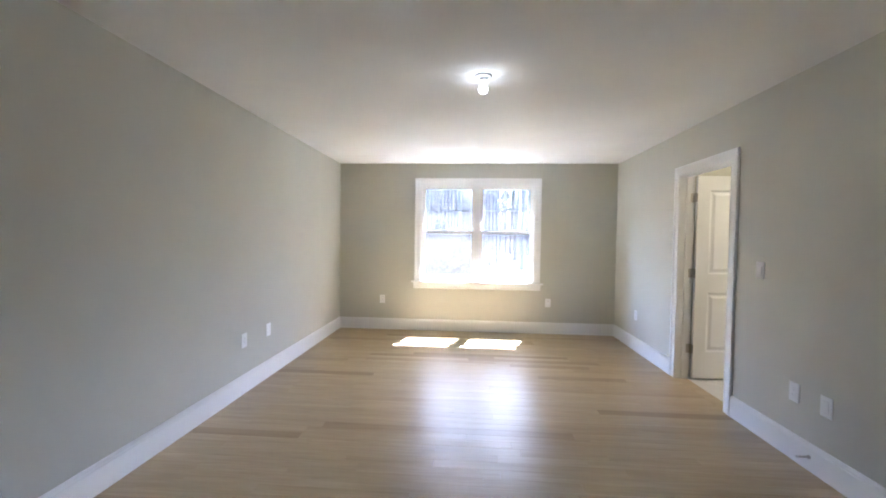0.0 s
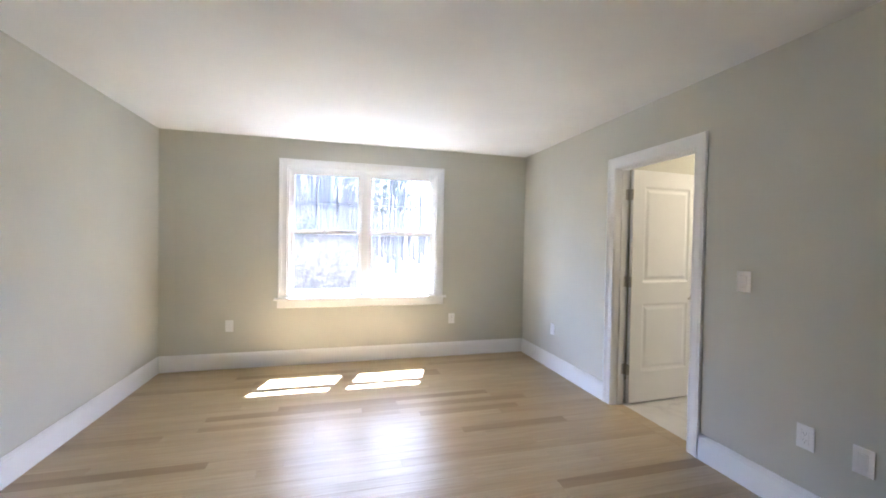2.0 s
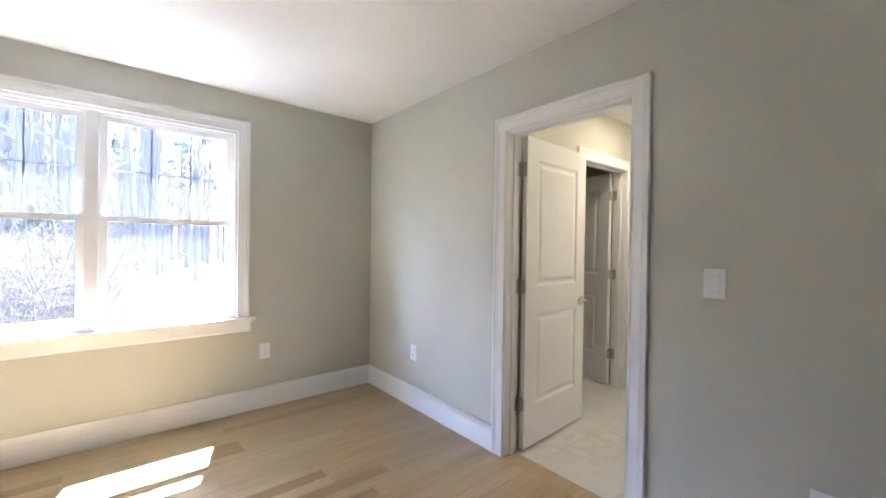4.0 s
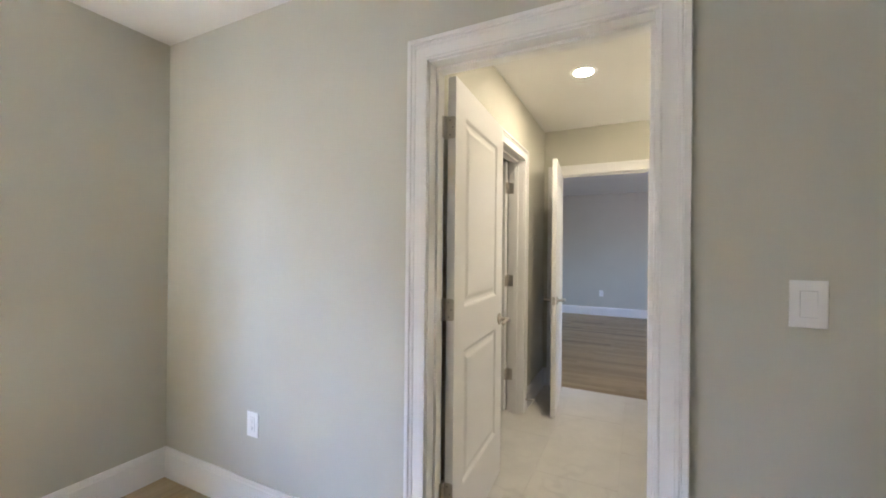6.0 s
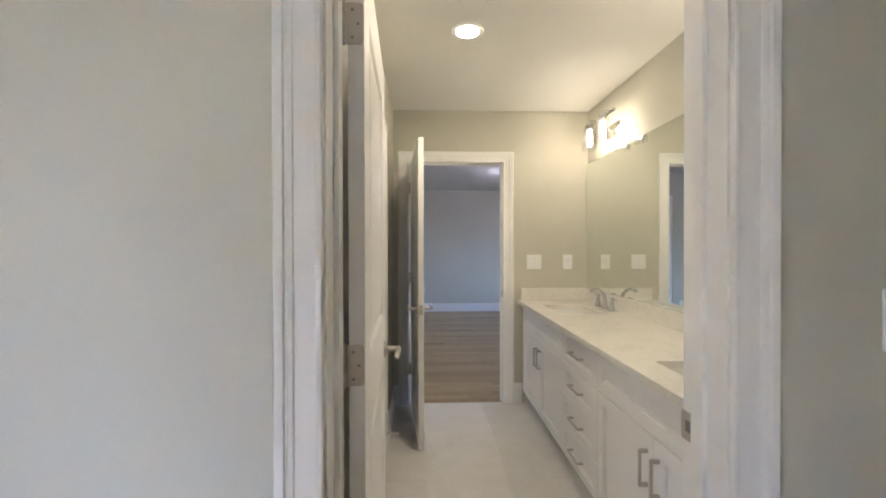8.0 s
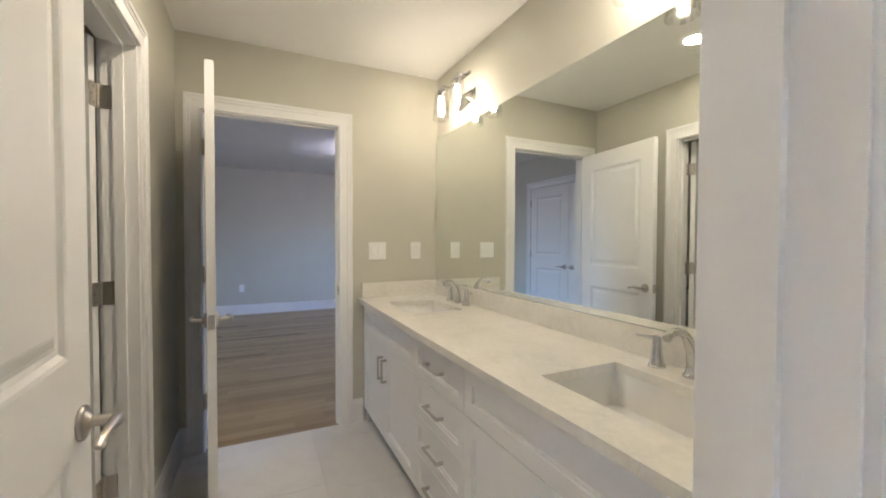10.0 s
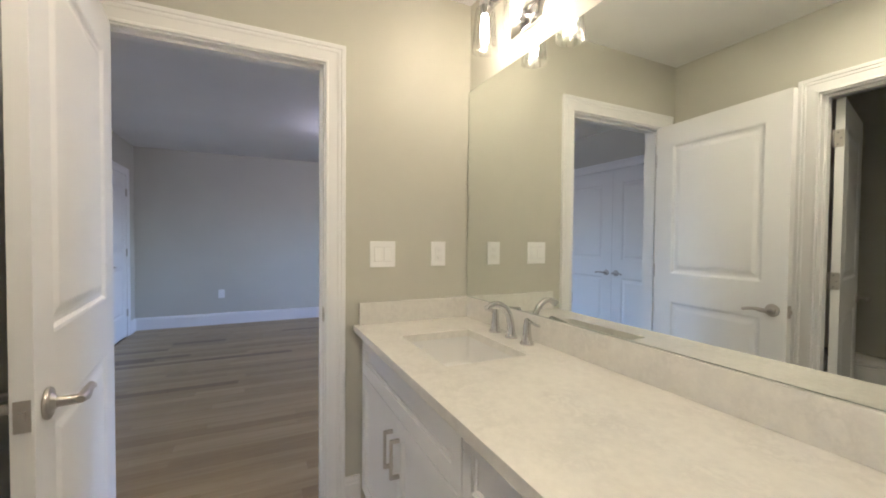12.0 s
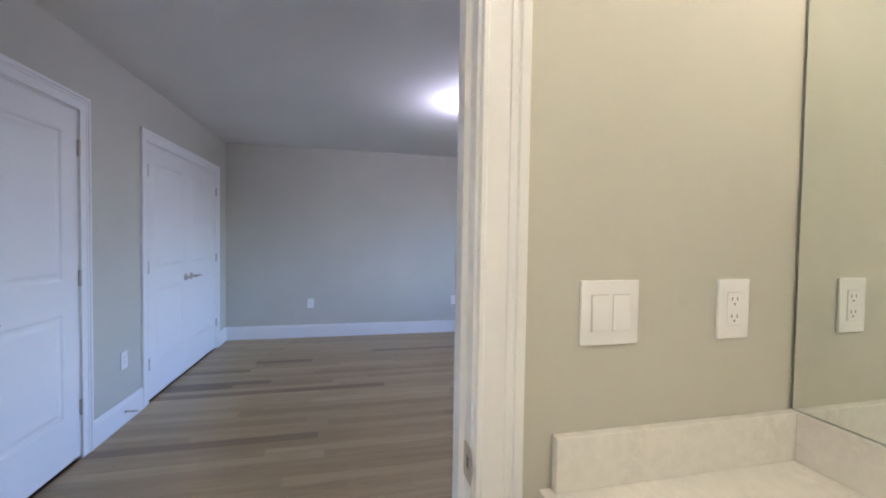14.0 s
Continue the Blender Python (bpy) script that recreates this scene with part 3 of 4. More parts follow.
def cabinet(label, x0, x1, doors):
    c = thing("vanity_cabinet", label, "cabinet", group="vanity cabinets")
    sink_hole = 0.64
    if doors:
        bm = boxes((x0, x0 + 0.018, YM + 0.004, VY, 0.10, CB), (x1 - 0.018, x1, YM + 0.004, VY, 0.10, CB), (x0 + 0.018, x1 - 0.018, YM + 0.004, VY, 0.10, 0.118),
                   (x0 + 0.018, x1 - 0.018, YM + 0.004, YM + 0.016, 0.118, CB), (x0 + 0.018, x1 - 0.018, VY - 0.018, VY, sink_hole, CB), (x0 + 0.018, x1 - 0.018, VY - 0.018, VY, 0.118, 0.14))
    else:
        bm = boxes((x0, x1, YM + 0.004, VY, 0.10, CB))
    part("body", bm, CABINET, c)
    part("toe_kick", boxes((x0, x1, YM + 0.05, VY - 0.055, 0, 0.10)), CABINET, c)
    g = 0.002
    if doors:
        shaker("false_front", c, x0 + g, x1 - g, 0.650, CB - 0.012)
        xm = (x0 + x1) / 2
        for a0, a1, px in ((x0 + g, xm - g / 2, xm - 0.036), (xm + g / 2, x1 - g, xm + 0.036)):
            dr = shaker("cabinet_door", c, a0, a1, 0.108, 0.646)
            pull(0.135, True, dr, px, VY + 0.020, 0.518)
    else:
        zs = [0.108, 0.288, 0.464, 0.646, CB - 0.012]
        for k in range(4):
            dr = shaker("drawer_front", c, x0 + g, x1 - g, zs[k] + (0.004 if k else 0), zs[k + 1], 0.042)
            pull(0.150, False, dr, (x0 + x1) / 2, VY + 0.020, (zs[k] + zs[k + 1]) / 2 + 0.004)
    return c


VX = (2.325, 3.262, 3.745, 4.715)
cabinet("white shaker vanity cabinet with two doors below a sink", VX[0] + 0.02, VX[1], True)
cabinet("white shaker vanity cabinet with four drawers", VX[1], VX[2], False)
cabinet("white shaker vanity cabinet with two doors beside the doorway", VX[2], VX[3], True)
solid("vanity_filler", boxes((VX[3], XF - 0.001, YM + 0.004, VY - 0.004, 0, CB)), CABINET, "narrow white filler strip beside the vanity", "filler", kind="")
solid("vanity_filler", boxes((XB + 0.001, VX[0] + 0.02, YM + 0.004, VY - 0.004, 0, CB)), CABINET, "narrow white filler strip beside the vanity", "filler", kind="")

SINKS = ((2.540, 2.962), (4.030, 4.452))
SY = (2.455, 2.765)
counter = thing("countertop", "white mottled quartz vanity countertop with backsplash", "countertop")
bm = bmesh.new()
x = XB + 0.002
CF = 2.898
for s0, s1 in SINKS:
    box(bm, x, s0, YM + 0.001, CF, CB, CT)
    box(bm, s0, s1, YM + 0.001, SY[0], CB, CT)
    box(bm, s0, s1, SY[1], CF, CB, CT)
    x = s1
box(bm, x, XF - 0.002, YM + 0.001, CF, CB, CT)
bmesh.ops.remove_doubles(bm, verts=bm.verts, dist=1e-5)
part("slab", bm, QUARTZ, counter)
part("backsplash", boxes((XB + 0.002, XF - 0.022, YM + 0.001, YM + 0.021, CT, CT + 0.102), bevel=0.002), QUARTZ, counter)
part("side_splash", boxes((XF - 0.022, XF - 0.002, YM + 0.001, 2.874, CT, CT + 0.102), bevel=0.002), QUARTZ, counter)


def sink(x0, x1):
    s = thing("sink", "white rectangular undermount porcelain sink", "sink", group="vanity sinks")
    bm = bmesh.new()
    y0, y1, top, bot = SY[0], SY[1], CB - 0.001, CB - 0.110

    def ring(g, z, r, n=5):
        out = []
        for cx, cy, a in ((x1 + g - r, y1 + g - r, 0), (x0 - g + r, y1 + g - r, 90), (x0 - g + r, y0 - g + r, 180), (x1 + g - r, y0 - g + r, 270)):
            for k in range(n):
                u = radians(a + 90 * k / (n - 1))
                out.append(bm.verts.new((cx + r * math.cos(u), cy + r * math.sin(u), z)))
        return out

    rings = [ring(0.012, bot - 0.012, 0.05), ring(0.018, top - 0.02, 0.05), ring(0.018, top, 0.05), ring(0.006, top, 0.016), ring(0.004, top - 0.008, 0.016), ring(-0.002, bot + 0.014, 0.018), ring(-0.007, bot + 0.004, 0.020), ring(-0.018, bot, 0.022)]
    for a, b in zip(rings, rings[1:]):
        for k in range(len(a)):
            bm.faces.new((a[k], a[(k + 1) % len(a)], b[(k + 1) % len(b)], b[k]))
    bm.faces.new(rings[0])
    bm.faces.new(rings[-1])
    part("basin", bm, PORCELAIN, s, smooth=True)
    m = Matrix.Translation(((x0 + x1) / 2, (y0 + y1) / 2 - 0.01, bot - 0.001))
    part("drain", lathe([(0.0, 0.006), (0.012, 0.007), (0.018, 0.004), (0.030, 0.004), (0.033, 0.001), (0.033, 0.0)], 24, m), CHROME, s, "chrome drain", smooth=True)
    return s


def faucet(x, y):
    f = thing("faucet", "polished chrome widespread faucet behind the sink", "faucet", pose(x, y, CT), group="vanity faucets")
    bm = lathe([(0.026, 0), (0.026, 0.006), (0.019, 0.014), (0.0165, 0.03)], 24)
    pts, rad = [], []
    for k in range(15):
        u = k / 14
        a = math.pi * 0.70 * u
        pts.append((0, 0.058 * (1 - math.cos(a)) + 0.026 * u, 0.03 + 0.112 * math.sin(a) ** 0.8))
        rad.append((0.0155 - 0.004 * u + 0.004 * u ** 8, 0.0150 - 0.0055 * u + 0.003 * u ** 8))
    tube(bm, pts, rad, 16)
    part("spout", bm, CHROME, f, smooth=True)
    for s in (-1, 1):
        bm = lathe([(0.027, 0), (0.027, 0.005), (0.021, 0.012), (0.0165, 0.040), (0.0135, 0.078), (0.0125, 0.090), (0.009, 0.098), (0.0, 0.100)], 24)
        tube(bm, [(0, 0, 0.086), (s * 0.018, 0.001, 0.090), (s * 0.045, 0.002, 0.086), (s * 0.074, 0.003, 0.084)], [(0.011, 0.009), (0.009, 0.006), (0.008, 0.005), (0.007, 0.004)], 12)
        part("faucet_handle", bm, CHROME, f, at=Matrix.Translation((s * 0.110, 0.005, 0)), smooth=True)
    return f


for s0, s1 in SINKS:
    sink(s0, s1)
    faucet((s0 + s1) / 2 + 0.012, 2.366)

mir = thing("wall_mirror", "large frameless wall mirror above the vanity backsplash", "mirror")
part("glass", boxes((2.36, XF - 0.008, YM + 0.001, YM + 0.012, CT + 0.1055, 2.020)), MIRROR, mir, "silvered mirror glass")
part("edge", boxes((2.357, XF - 0.005, YM + 0.0005, YM + 0.0115, CT + 0.1025, CT + 0.1055), (2.357, XF - 0.005, YM + 0.0005, YM + 0.0115, 2.020, 2.0215), (XF - 0.008, XF - 0.0055, YM + 0.0005, YM + 0.0115, CT + 0.1055, 2.020), (2.357, 2.36, YM + 0.0005, YM + 0.0115, CT + 0.1055, 2.020)), EDGE, mir, "dark mirror edge")


def vanity_light(x):
    f = thing("vanity_light", "chrome two-light wall fixture with clear glass shades, lit", "wall light", pose(x, YM, 2.05), group="vanity lights")
    part("back_plate", boxes((-0.122, 0.098, 0, 0.022, 0.066, 0.160), bevel=0.003), CHROME, f)
    bm = bmesh.new()
    tube(bm, [(0.0, 0.020, 0.125), (0.0, 0.060, 0.128), (0.0, 0.086, 0.150), (0.0, 0.092, 0.200)], 0.008)
    part("arm", bm, CHROME, f, smooth=True)
    part("bar", boxes((-0.190, 0.190, 0.084, 0.100, 0.200, 0.216), bevel=0.002), CHROME, f)
    for s in (-0.112, 0.112):
        at = Matrix.Translation((s, 0.140, 0))
        part("shade_arm", boxes((s - 0.006, s + 0.006, 0.092, 0.140, 0.2165, 0.2245)), CHROME, f)
        part("socket", lathe([(0.010, 0.216), (0.014, 0.206), (0.024, 0.198), (0.025, 0.180), (0.020, 0.150), (0.016, 0.146)], 20, at), CHROME, f, smooth=True)
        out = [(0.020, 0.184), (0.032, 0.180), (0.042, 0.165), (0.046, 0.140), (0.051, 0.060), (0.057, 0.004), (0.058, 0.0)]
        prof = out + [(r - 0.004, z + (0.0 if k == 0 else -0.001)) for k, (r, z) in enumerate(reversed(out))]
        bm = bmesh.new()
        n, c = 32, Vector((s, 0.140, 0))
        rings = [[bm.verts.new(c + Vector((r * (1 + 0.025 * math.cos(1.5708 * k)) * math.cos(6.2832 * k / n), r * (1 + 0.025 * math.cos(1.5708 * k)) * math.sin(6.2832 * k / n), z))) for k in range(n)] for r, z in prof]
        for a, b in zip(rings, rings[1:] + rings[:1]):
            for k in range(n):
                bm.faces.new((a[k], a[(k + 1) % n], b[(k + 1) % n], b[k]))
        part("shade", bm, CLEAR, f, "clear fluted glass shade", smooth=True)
        bulb = part("bulb", lathe([(0.010, 0.150), (0.014, 0.138), (0.017, 0.110), (0.018, 0.060), (0.015, 0.035), (0.008, 0.027), (0.0, 0.026)], 16, at), ENVELOPE, f, "lit warm tubular bulb", smooth=True)
        part("filament", cyl(bmesh.new(), Matrix.Translation((s, 0.140, 0.045)), 0.004, 0.085, 8), FILAMENT, bulb, "glowing filament")
    return f


vanity_light(4.254)
vanity_light(2.822)

dl = thing("downlight", "lit round recessed ceiling downlight with white trim", "downlight", pose(3.526, 3.447, H))
part("trim_ring", lathe([(0.058, 0.0), (0.058, -0.004), (0.082, -0.004), (0.086, 0.0)], 36), PLASTIC, dl, smooth=True)
part("lens", lathe([(0.0, -0.0015), (0.0575, -0.0015), (0.0575, 0.0)], 36), DOWN, dl, "glowing lens")

# ---- lamp on the bedroom ceilings ----


def ceiling_lamp(x, y, glow):
    f = thing("ceiling_lampholder", "bare lit bulb in a white porcelain ceiling lampholder", "ceiling light", pose(x, y, H), group="bare bulb lamps")
    part("holder", lathe([(0.058, 0.0), (0.058, -0.008), (0.050, -0.014), (0.030, -0.018), (0.025, -0.036), (0.020, -0.038)], 32), PORCELAIN, f, smooth=True)
    part("bulb", lathe([(0.013, -0.034), (0.014, -0.046), (0.022, -0.060), (0.030, -0.080), (0.030, -0.094), (0.022, -0.109), (0.010, -0.116), (0.0, -0.117)], 24), glow, f, "lit white bulb", smooth=True)


ceiling_lamp(0.165, 2.44, BULB)
ceiling_lamp(7.25, 2.25, BULB_2)

# ---- switches, outlets, vent, door stops ----


def plate(kind, m, gangs=1):
    """A wall plate in local axes: x across, z up, y out of the wall."""
    w, h = 0.078 + 0.046 * (gangs - 1), 0.122
    names = {"switch": ("light_switch", "white rocker light switch on the wall", "light switch"), "outlet": ("outlet", "white duplex wall outlet", "outlet"),
             "blank": ("wall_plate", "white data wall plate", "wall plate")}[kind]
    p = thing(names[0], names[1], names[2], m)
    part("cover", boxes((-w / 2, w / 2, 0, 0.006, -h / 2, h / 2), bevel=0.002), PLASTIC, p)
    for g in range(gangs):
        # a grey sheet under each insert paints the shadow in its gap
        cx = (g - (gangs - 1) / 2) * 0.046
        if kind == "outlet":
            part("opening", boxes((cx - 0.0174, cx + 0.0174, 0.0058, 0.0064, -0.0346, 0.0346)), GAP, p, "grey sheet coloured as the gap's shadow")
            part("receptacle", boxes((cx - 0.0165, cx + 0.0165, 0.006, 0.0075, -0.034, 0.034), bevel=0.0007), PLASTIC, p)
            for z in (-0.0175, 0.0175):
                # grey strips laid on the face give the dark inside the slots
                part("slots", boxes((cx - 0.0075, cx - 0.0055, 0.0075, 0.0079, z - 0.001, z + 0.007), (cx + 0.0055, cx + 0.0075, 0.0075, 0.0079, z, z + 0.007), (cx - 0.002, cx + 0.002, 0.0075, 0.0079, z - 0.009, z - 0.005)), SLOT, p, "grey strips toned as the shade in the contact slots")
        else:
            bm = bmesh.new()
            y = 0.0064
            part("opening", boxes((cx - 0.0178, cx + 0.0178, 0.0058, 0.0064, -0.0345, 0.0345)), GAP, p, "grey sheet coloured as the gap's shadow")
            if kind == "switch":
                v = [bm.verts.new(c) for c in ((cx - 0.0165, y, -0.033), (cx + 0.0165, y, -0.033), (cx + 0.0165, y, 0.033), (cx - 0.0165, y, 0.033),
                                               (cx - 0.0165, y + 0.0045, -0.033), (cx + 0.0165, y + 0.0045, -0.033), (cx + 0.0165, y + 0.001, 0.033), (cx - 0.0165, y + 0.001, 0.033))]
                for q in ((3, 2, 1, 0), (4, 5, 6, 7), (0, 1, 5, 4), (1, 2, 6, 5), (2, 3, 7, 6), (3, 0, 4, 7)):
                    bm.faces.new([v[i] for i in q])
                part("rocker", bm, PLASTIC, p)
            else:
                box(bm, cx - 0.0165, cx + 0.0165, y, y + 0.0015, -0.033, 0.033)
                part("insert", bm, PLASTIC, p)
    return p


on_east, on_west, on_north, on_south = (lambda x, y, z, r=r: pose(x, y, z, 0, 0, r) for r in (90, -90, 180, 0))
# a plate facing -x turns +90, facing +x turns -90, facing -y turns 180
plate("switch", on_east(XR, 2.735, 1.178))
plate("outlet", on_east(XR, 2.402, 0.428))
plate("blank", on_east(XR, 2.175, 0.428))
plate("outlet", on_east(XR, 4.815, 0.442))
plate("outlet", on_west(XL, 3.035, 0.462))
plate("outlet", on_west(XL, 3.445, 0.462))
plate("outlet", on_north(-1.205, YF, 0.452))
plate("outlet", on_north(1.232, YF, 0.452))
plate("switch", on_east(XF, 2.762, 1.192), 2)
plate("outlet", on_east(XF, 2.474, 1.192))
plate("outlet", on_east(XE, 3.77, 0.445))
plate("outlet", on_east(XE, 1.84, 0.452))
plate("outlet", on_north(7.215, Y2, 0.442))
plate("switch", on_north(4.085, 5.70, 1.20), 3)


def door_stop(m):
    d = thing("door_stop", "spring door stop with a white rubber tip on the baseboard", "door stop", m)
    bm = bmesh.new()
    cyl(bm, Matrix.Rotation(radians(-90), 4, "X"), 0.011, 0.006, 16)
    for k in range(16):
        cyl(bm, Matrix.Translation((0, 0.006 + 0.0035 * k, 0)) @ Matrix.Rotation(radians(-90), 4, "X"), 0.0055, 0.0022, 10)
    cyl(bm, Matrix.Translation((0, 0.006, 0)) @ Matrix.Rotation(radians(-90), 4, "X"), 0.0035, 0.058, 8)
    part("spring", bm, NICKEL, d, smooth=True)
    part("tip", cyl(bmesh.new(), Matrix.Translation((0, 0.064, 0)) @ Matrix.Rotation(radians(-90), 4, "X"), 0.0075, 0.014, 14, bevel=0.002), RUBBER, d, "white rubber tip", smooth=True)


door_stop(on_east(XR - 0.0155, 2.26, 0.085))
door_stop(on_north(4.02, YW - 0.0155, 0.10))
door_stop(on_north(7.20, Y2 - 0.0155, 0.085))

vent = thing("ceiling_vent", "white louvred ceiling air register", "air vent", pose(0.16, 5.36, H))
part("frame", boxes((-0.20, 0.20, -0.075, -0.052, -0.006, 0), (-0.20, 0.20, 0.052, 0.075, -0.006, 0), (-0.20, -0.175, -0.052, 0.052, -0.006, 0), (0.175, 0.20, -0.052, 0.052, -0.006, 0), (-0.008, 0.008, -0.052, 0.052, -0.006, 0)), PLASTIC, vent)
# a black sheet on the ceiling stands for the shade inside the duct
part("backing", boxes((-0.175, 0.175, -0.052, 0.052, -0.0012, 0)), DARK, vent, "black sheet for the shade of the duct behind the slats")
for k in range(8):
    y = -0.046 + k * 0.0131
    part("slat", boxes((-0.175, 0.175, y - 0.0045, y + 0.0045, -0.005, -0.0022)), PLASTIC, vent)

# ---- toilet room ----
toilet = thing("toilet", "white two-piece porcelain toilet with closed lid", "toilet", pose(4.72, 5.30, 0, 0, 0, 90))


def oval(bm, rows, n=28):
    rings = [[bm.verts.new((a * math.cos(6.2832 * k / n), cy + (b if math.sin(6.2832 * k / n) > 0 else b2) * math.sin(6.2832 * k / n), z)) for k in range(n)] for a, b, b2, cy, z in rows]
    for p, q in zip(rings, rings[1:]):
        for k in range(n):
            bm.faces.new((p[k], p[(k + 1) % n], q[(k + 1) % n], q[k]))
    bm.faces.new(rings[0])
    bm.faces.new(rings[-1])
    return bm


part("bowl", oval(bmesh.new(), [(0.105, 0.26, 0.2, 0.36, 0.0), (0.10, 0.25, 0.2, 0.36, 0.06), (0.11, 0.26, 0.2, 0.37, 0.18), (0.165, 0.30, 0.2, 0.40, 0.30), (0.185, 0.31, 0.2, 0.41, 0.37), (0.185, 0.31, 0.2, 0.41, 0.385)]), PORCELAIN, toilet, smooth=True)
part("seat", oval(bmesh.new(), [(0.19, 0.315, 0.2, 0.41, 0.387), (0.192, 0.318, 0.2, 0.41, 0.400), (0.188, 0.312, 0.2, 0.41, 0.404)]), PORCELAIN, toilet, smooth=True)
part("lid", oval(bmesh.new(), [(0.186, 0.31, 0.2, 0.41, 0.408), (0.190, 0.315, 0.2, 0.41, 0.418), (0.175, 0.30, 0.19, 0.41, 0.428), (0.10, 0.2, 0.12, 0.41, 0.433)]), PORCELAIN, toilet, smooth=True)
part("tank", boxes((-0.22, 0.22, 0.015, 0.205, 0.385, 0.74), bevel=0.02), PORCELAIN, toilet, smooth=True)
part("tank_lid", boxes((-0.23, 0.23, 0.010, 0.215, 0.741, 0.775), bevel=0.01), PORCELAIN, toilet, smooth=True)
bm = bmesh.new()
tube(bm, [(-0.15, 0.205, 0.68), (-0.15, 0.225, 0.68), (-0.10, 0.23, 0.675)], 0.007)
part("flush_lever", bm, CHROME, toilet, smooth=True)

# ---- outdoors ----
GRASS, gt, gb = mat("spring_lawn", (0.10, 0.13, 0.04), 0.9)
gt.links.new(ramp(gt, noise_tex(gt, 0.5, 6.0).outputs[0], [(0.35, (0.075, 0.058, 0.043)), (0.5, (0.055, 0.046, 0.033)), (0.65, (0.042, 0.050, 0.027))]), gb.inputs["Base Color"])
BARK, kt, kb = mat("grey_brown_bark", (0.10, 0.08, 0.06), 0.95)
kt.links.new(ramp(kt, noise_tex(kt, 6.0, 6.0).outputs[0], [(0.3, (0.18, 0.168, 0.158)), (0.7, (0.33, 0.312, 0.295))]), kb.inputs["Base Color"])
TWIG, tt, tb = mat("brown_brush_twigs", (0.07, 0.055, 0.045), 0.9)
tt.links.new(ramp(tt, noise_tex(tt, 4.0, 4.0).outputs[0], [(0.3, (0.13, 0.112, 0.094)), (0.7, (0.25, 0.222, 0.19))]), tb.inputs["Base Color"])
NEEDLE, nt, nb = mat("pine_needles", (0.05, 0.09, 0.03), 0.8)
nt.links.new(ramp(nt, noise_tex(nt, 3.0, 3.0).outputs[0], [(0.3, (0.05, 0.075, 0.035)), (0.7, (0.09, 0.13, 0.06))]), nb.inputs["Base Color"])
GZ = -0.55
bm = bmesh.new()
box(bm, -900, 900, -900, 900, GZ - 0.3, GZ)
solid("ground", bm, GRASS, "pale gravel, leaf litter and patchy spring lawn", "ground")


def tree(x, y, h, r, rng, pine):
    label = "tall pine with bare lower trunk at the wood's edge" if pine else "leafless grey-barked tree at the wood's edge"
    t = thing("pine_tree" if pine else "bare_tree", label, "tree", pose(x, y, GZ), group="trees of the wood")
    bm = bmesh.new()
    lean = (rng.uniform(-0.03, 0.03), rng.uniform(-0.03, 0.03))
    spine = [Vector((lean[0] * h * u + rng.uniform(-0.05, 0.05), lean[1] * h * u + rng.uniform(-0.05, 0.05), h * u)) for u in (0, 0.1, 0.25, 0.4, 0.55, 0.7, 0.85, 1.0)]
    spine[0].z = -0.1
    tube(bm, spine, [r * 1.25, r, r * 0.9, r * 0.8, r * 0.65, r * 0.45, r * 0.25, r * 0.08], 9)
    crown = bmesh.new()
    for k in range(26 if pine else 20):
        u = rng.uniform(0.30 if pine else 0.12, 0.98)
        j = min(int(u * 7), 6)
        base = spine[j].lerp(spine[j + 1], rng.random())
        a = rng.uniform(0, 6.283)
        ln = (h * 0.20 * (1.15 - u) + 0.4) * rng.uniform(0.7, 1.3)
        d = Vector((math.cos(a), math.sin(a), 0.1 if pine else rng.uniform(0.35, 1.0)))
        pts = [base, base + d * ln * 0.5 + Vector((0, 0, 0.05)), base + d * ln + Vector((rng.uniform(-0.2, 0.2), rng.uniform(-0.2, 0.2), rng.uniform(-0.1, 0.3)))]
        br = r * 0.22 * (1.1 - u) + 0.012
        tube(bm, pts, [br, br * 0.6, br * 0.2], 5)
        for q in range(6):
            s = pts[0].lerp(pts[2], rng.uniform(0.3, 1.0))
            e = s + Vector((rng.uniform(-1, 1), rng.uniform(-1, 1), rng.uniform(-0.2, 0.8))) * ln * 0.28
            tube(bm, [s, s.lerp(e, 0.5) + Vector((0, 0, 0.03)), e], [br * 0.35, br * 0.25, br * 0.1], 3)
            if pine:
                for w in range(7):
                    c = s.lerp(e, rng.random()) + Vector((rng.uniform(-0.2, 0.2), rng.uniform(-0.2, 0.2), rng.uniform(-0.1, 0.15)))
                    m3 = Euler((rng.uniform(0, 6), rng.uniform(0, 6), rng.uniform(0, 6))).to_matrix()
                    sz = rng.uniform(0.10, 0.22)
                    crown.faces.new([crown.verts.new(c + m3 @ Vector(v) * sz) for v in ((-1, -0.25, 0), (1, -0.2, 0.1), (0.9, 0.25, 0), (-0.9, 0.2, -0.1))])
    part("trunk", bm, BARK, t)
    if pine:
        part("crown", crown, NEEDLE, t, "sparse clumps of green needles")
    else:
        crown.free()


rng = random.Random(5)
for k in range(TREES):
    dense = k % 3 < 2
    ang = rng.uniform(-0.95, 0.06) if dense else rng.uniform(0.06, 0.8)
    dist = 9 + 36 * rng.random() ** 0.8 if dense else 17 + 32 * rng.random()
    tree(0.2 + math.sin(ang) * dist, 6.0 + math.cos(ang) * dist, rng.uniform(10, 17), rng.uniform(0.06, 0.17), rng, rng.random() < 0.08)


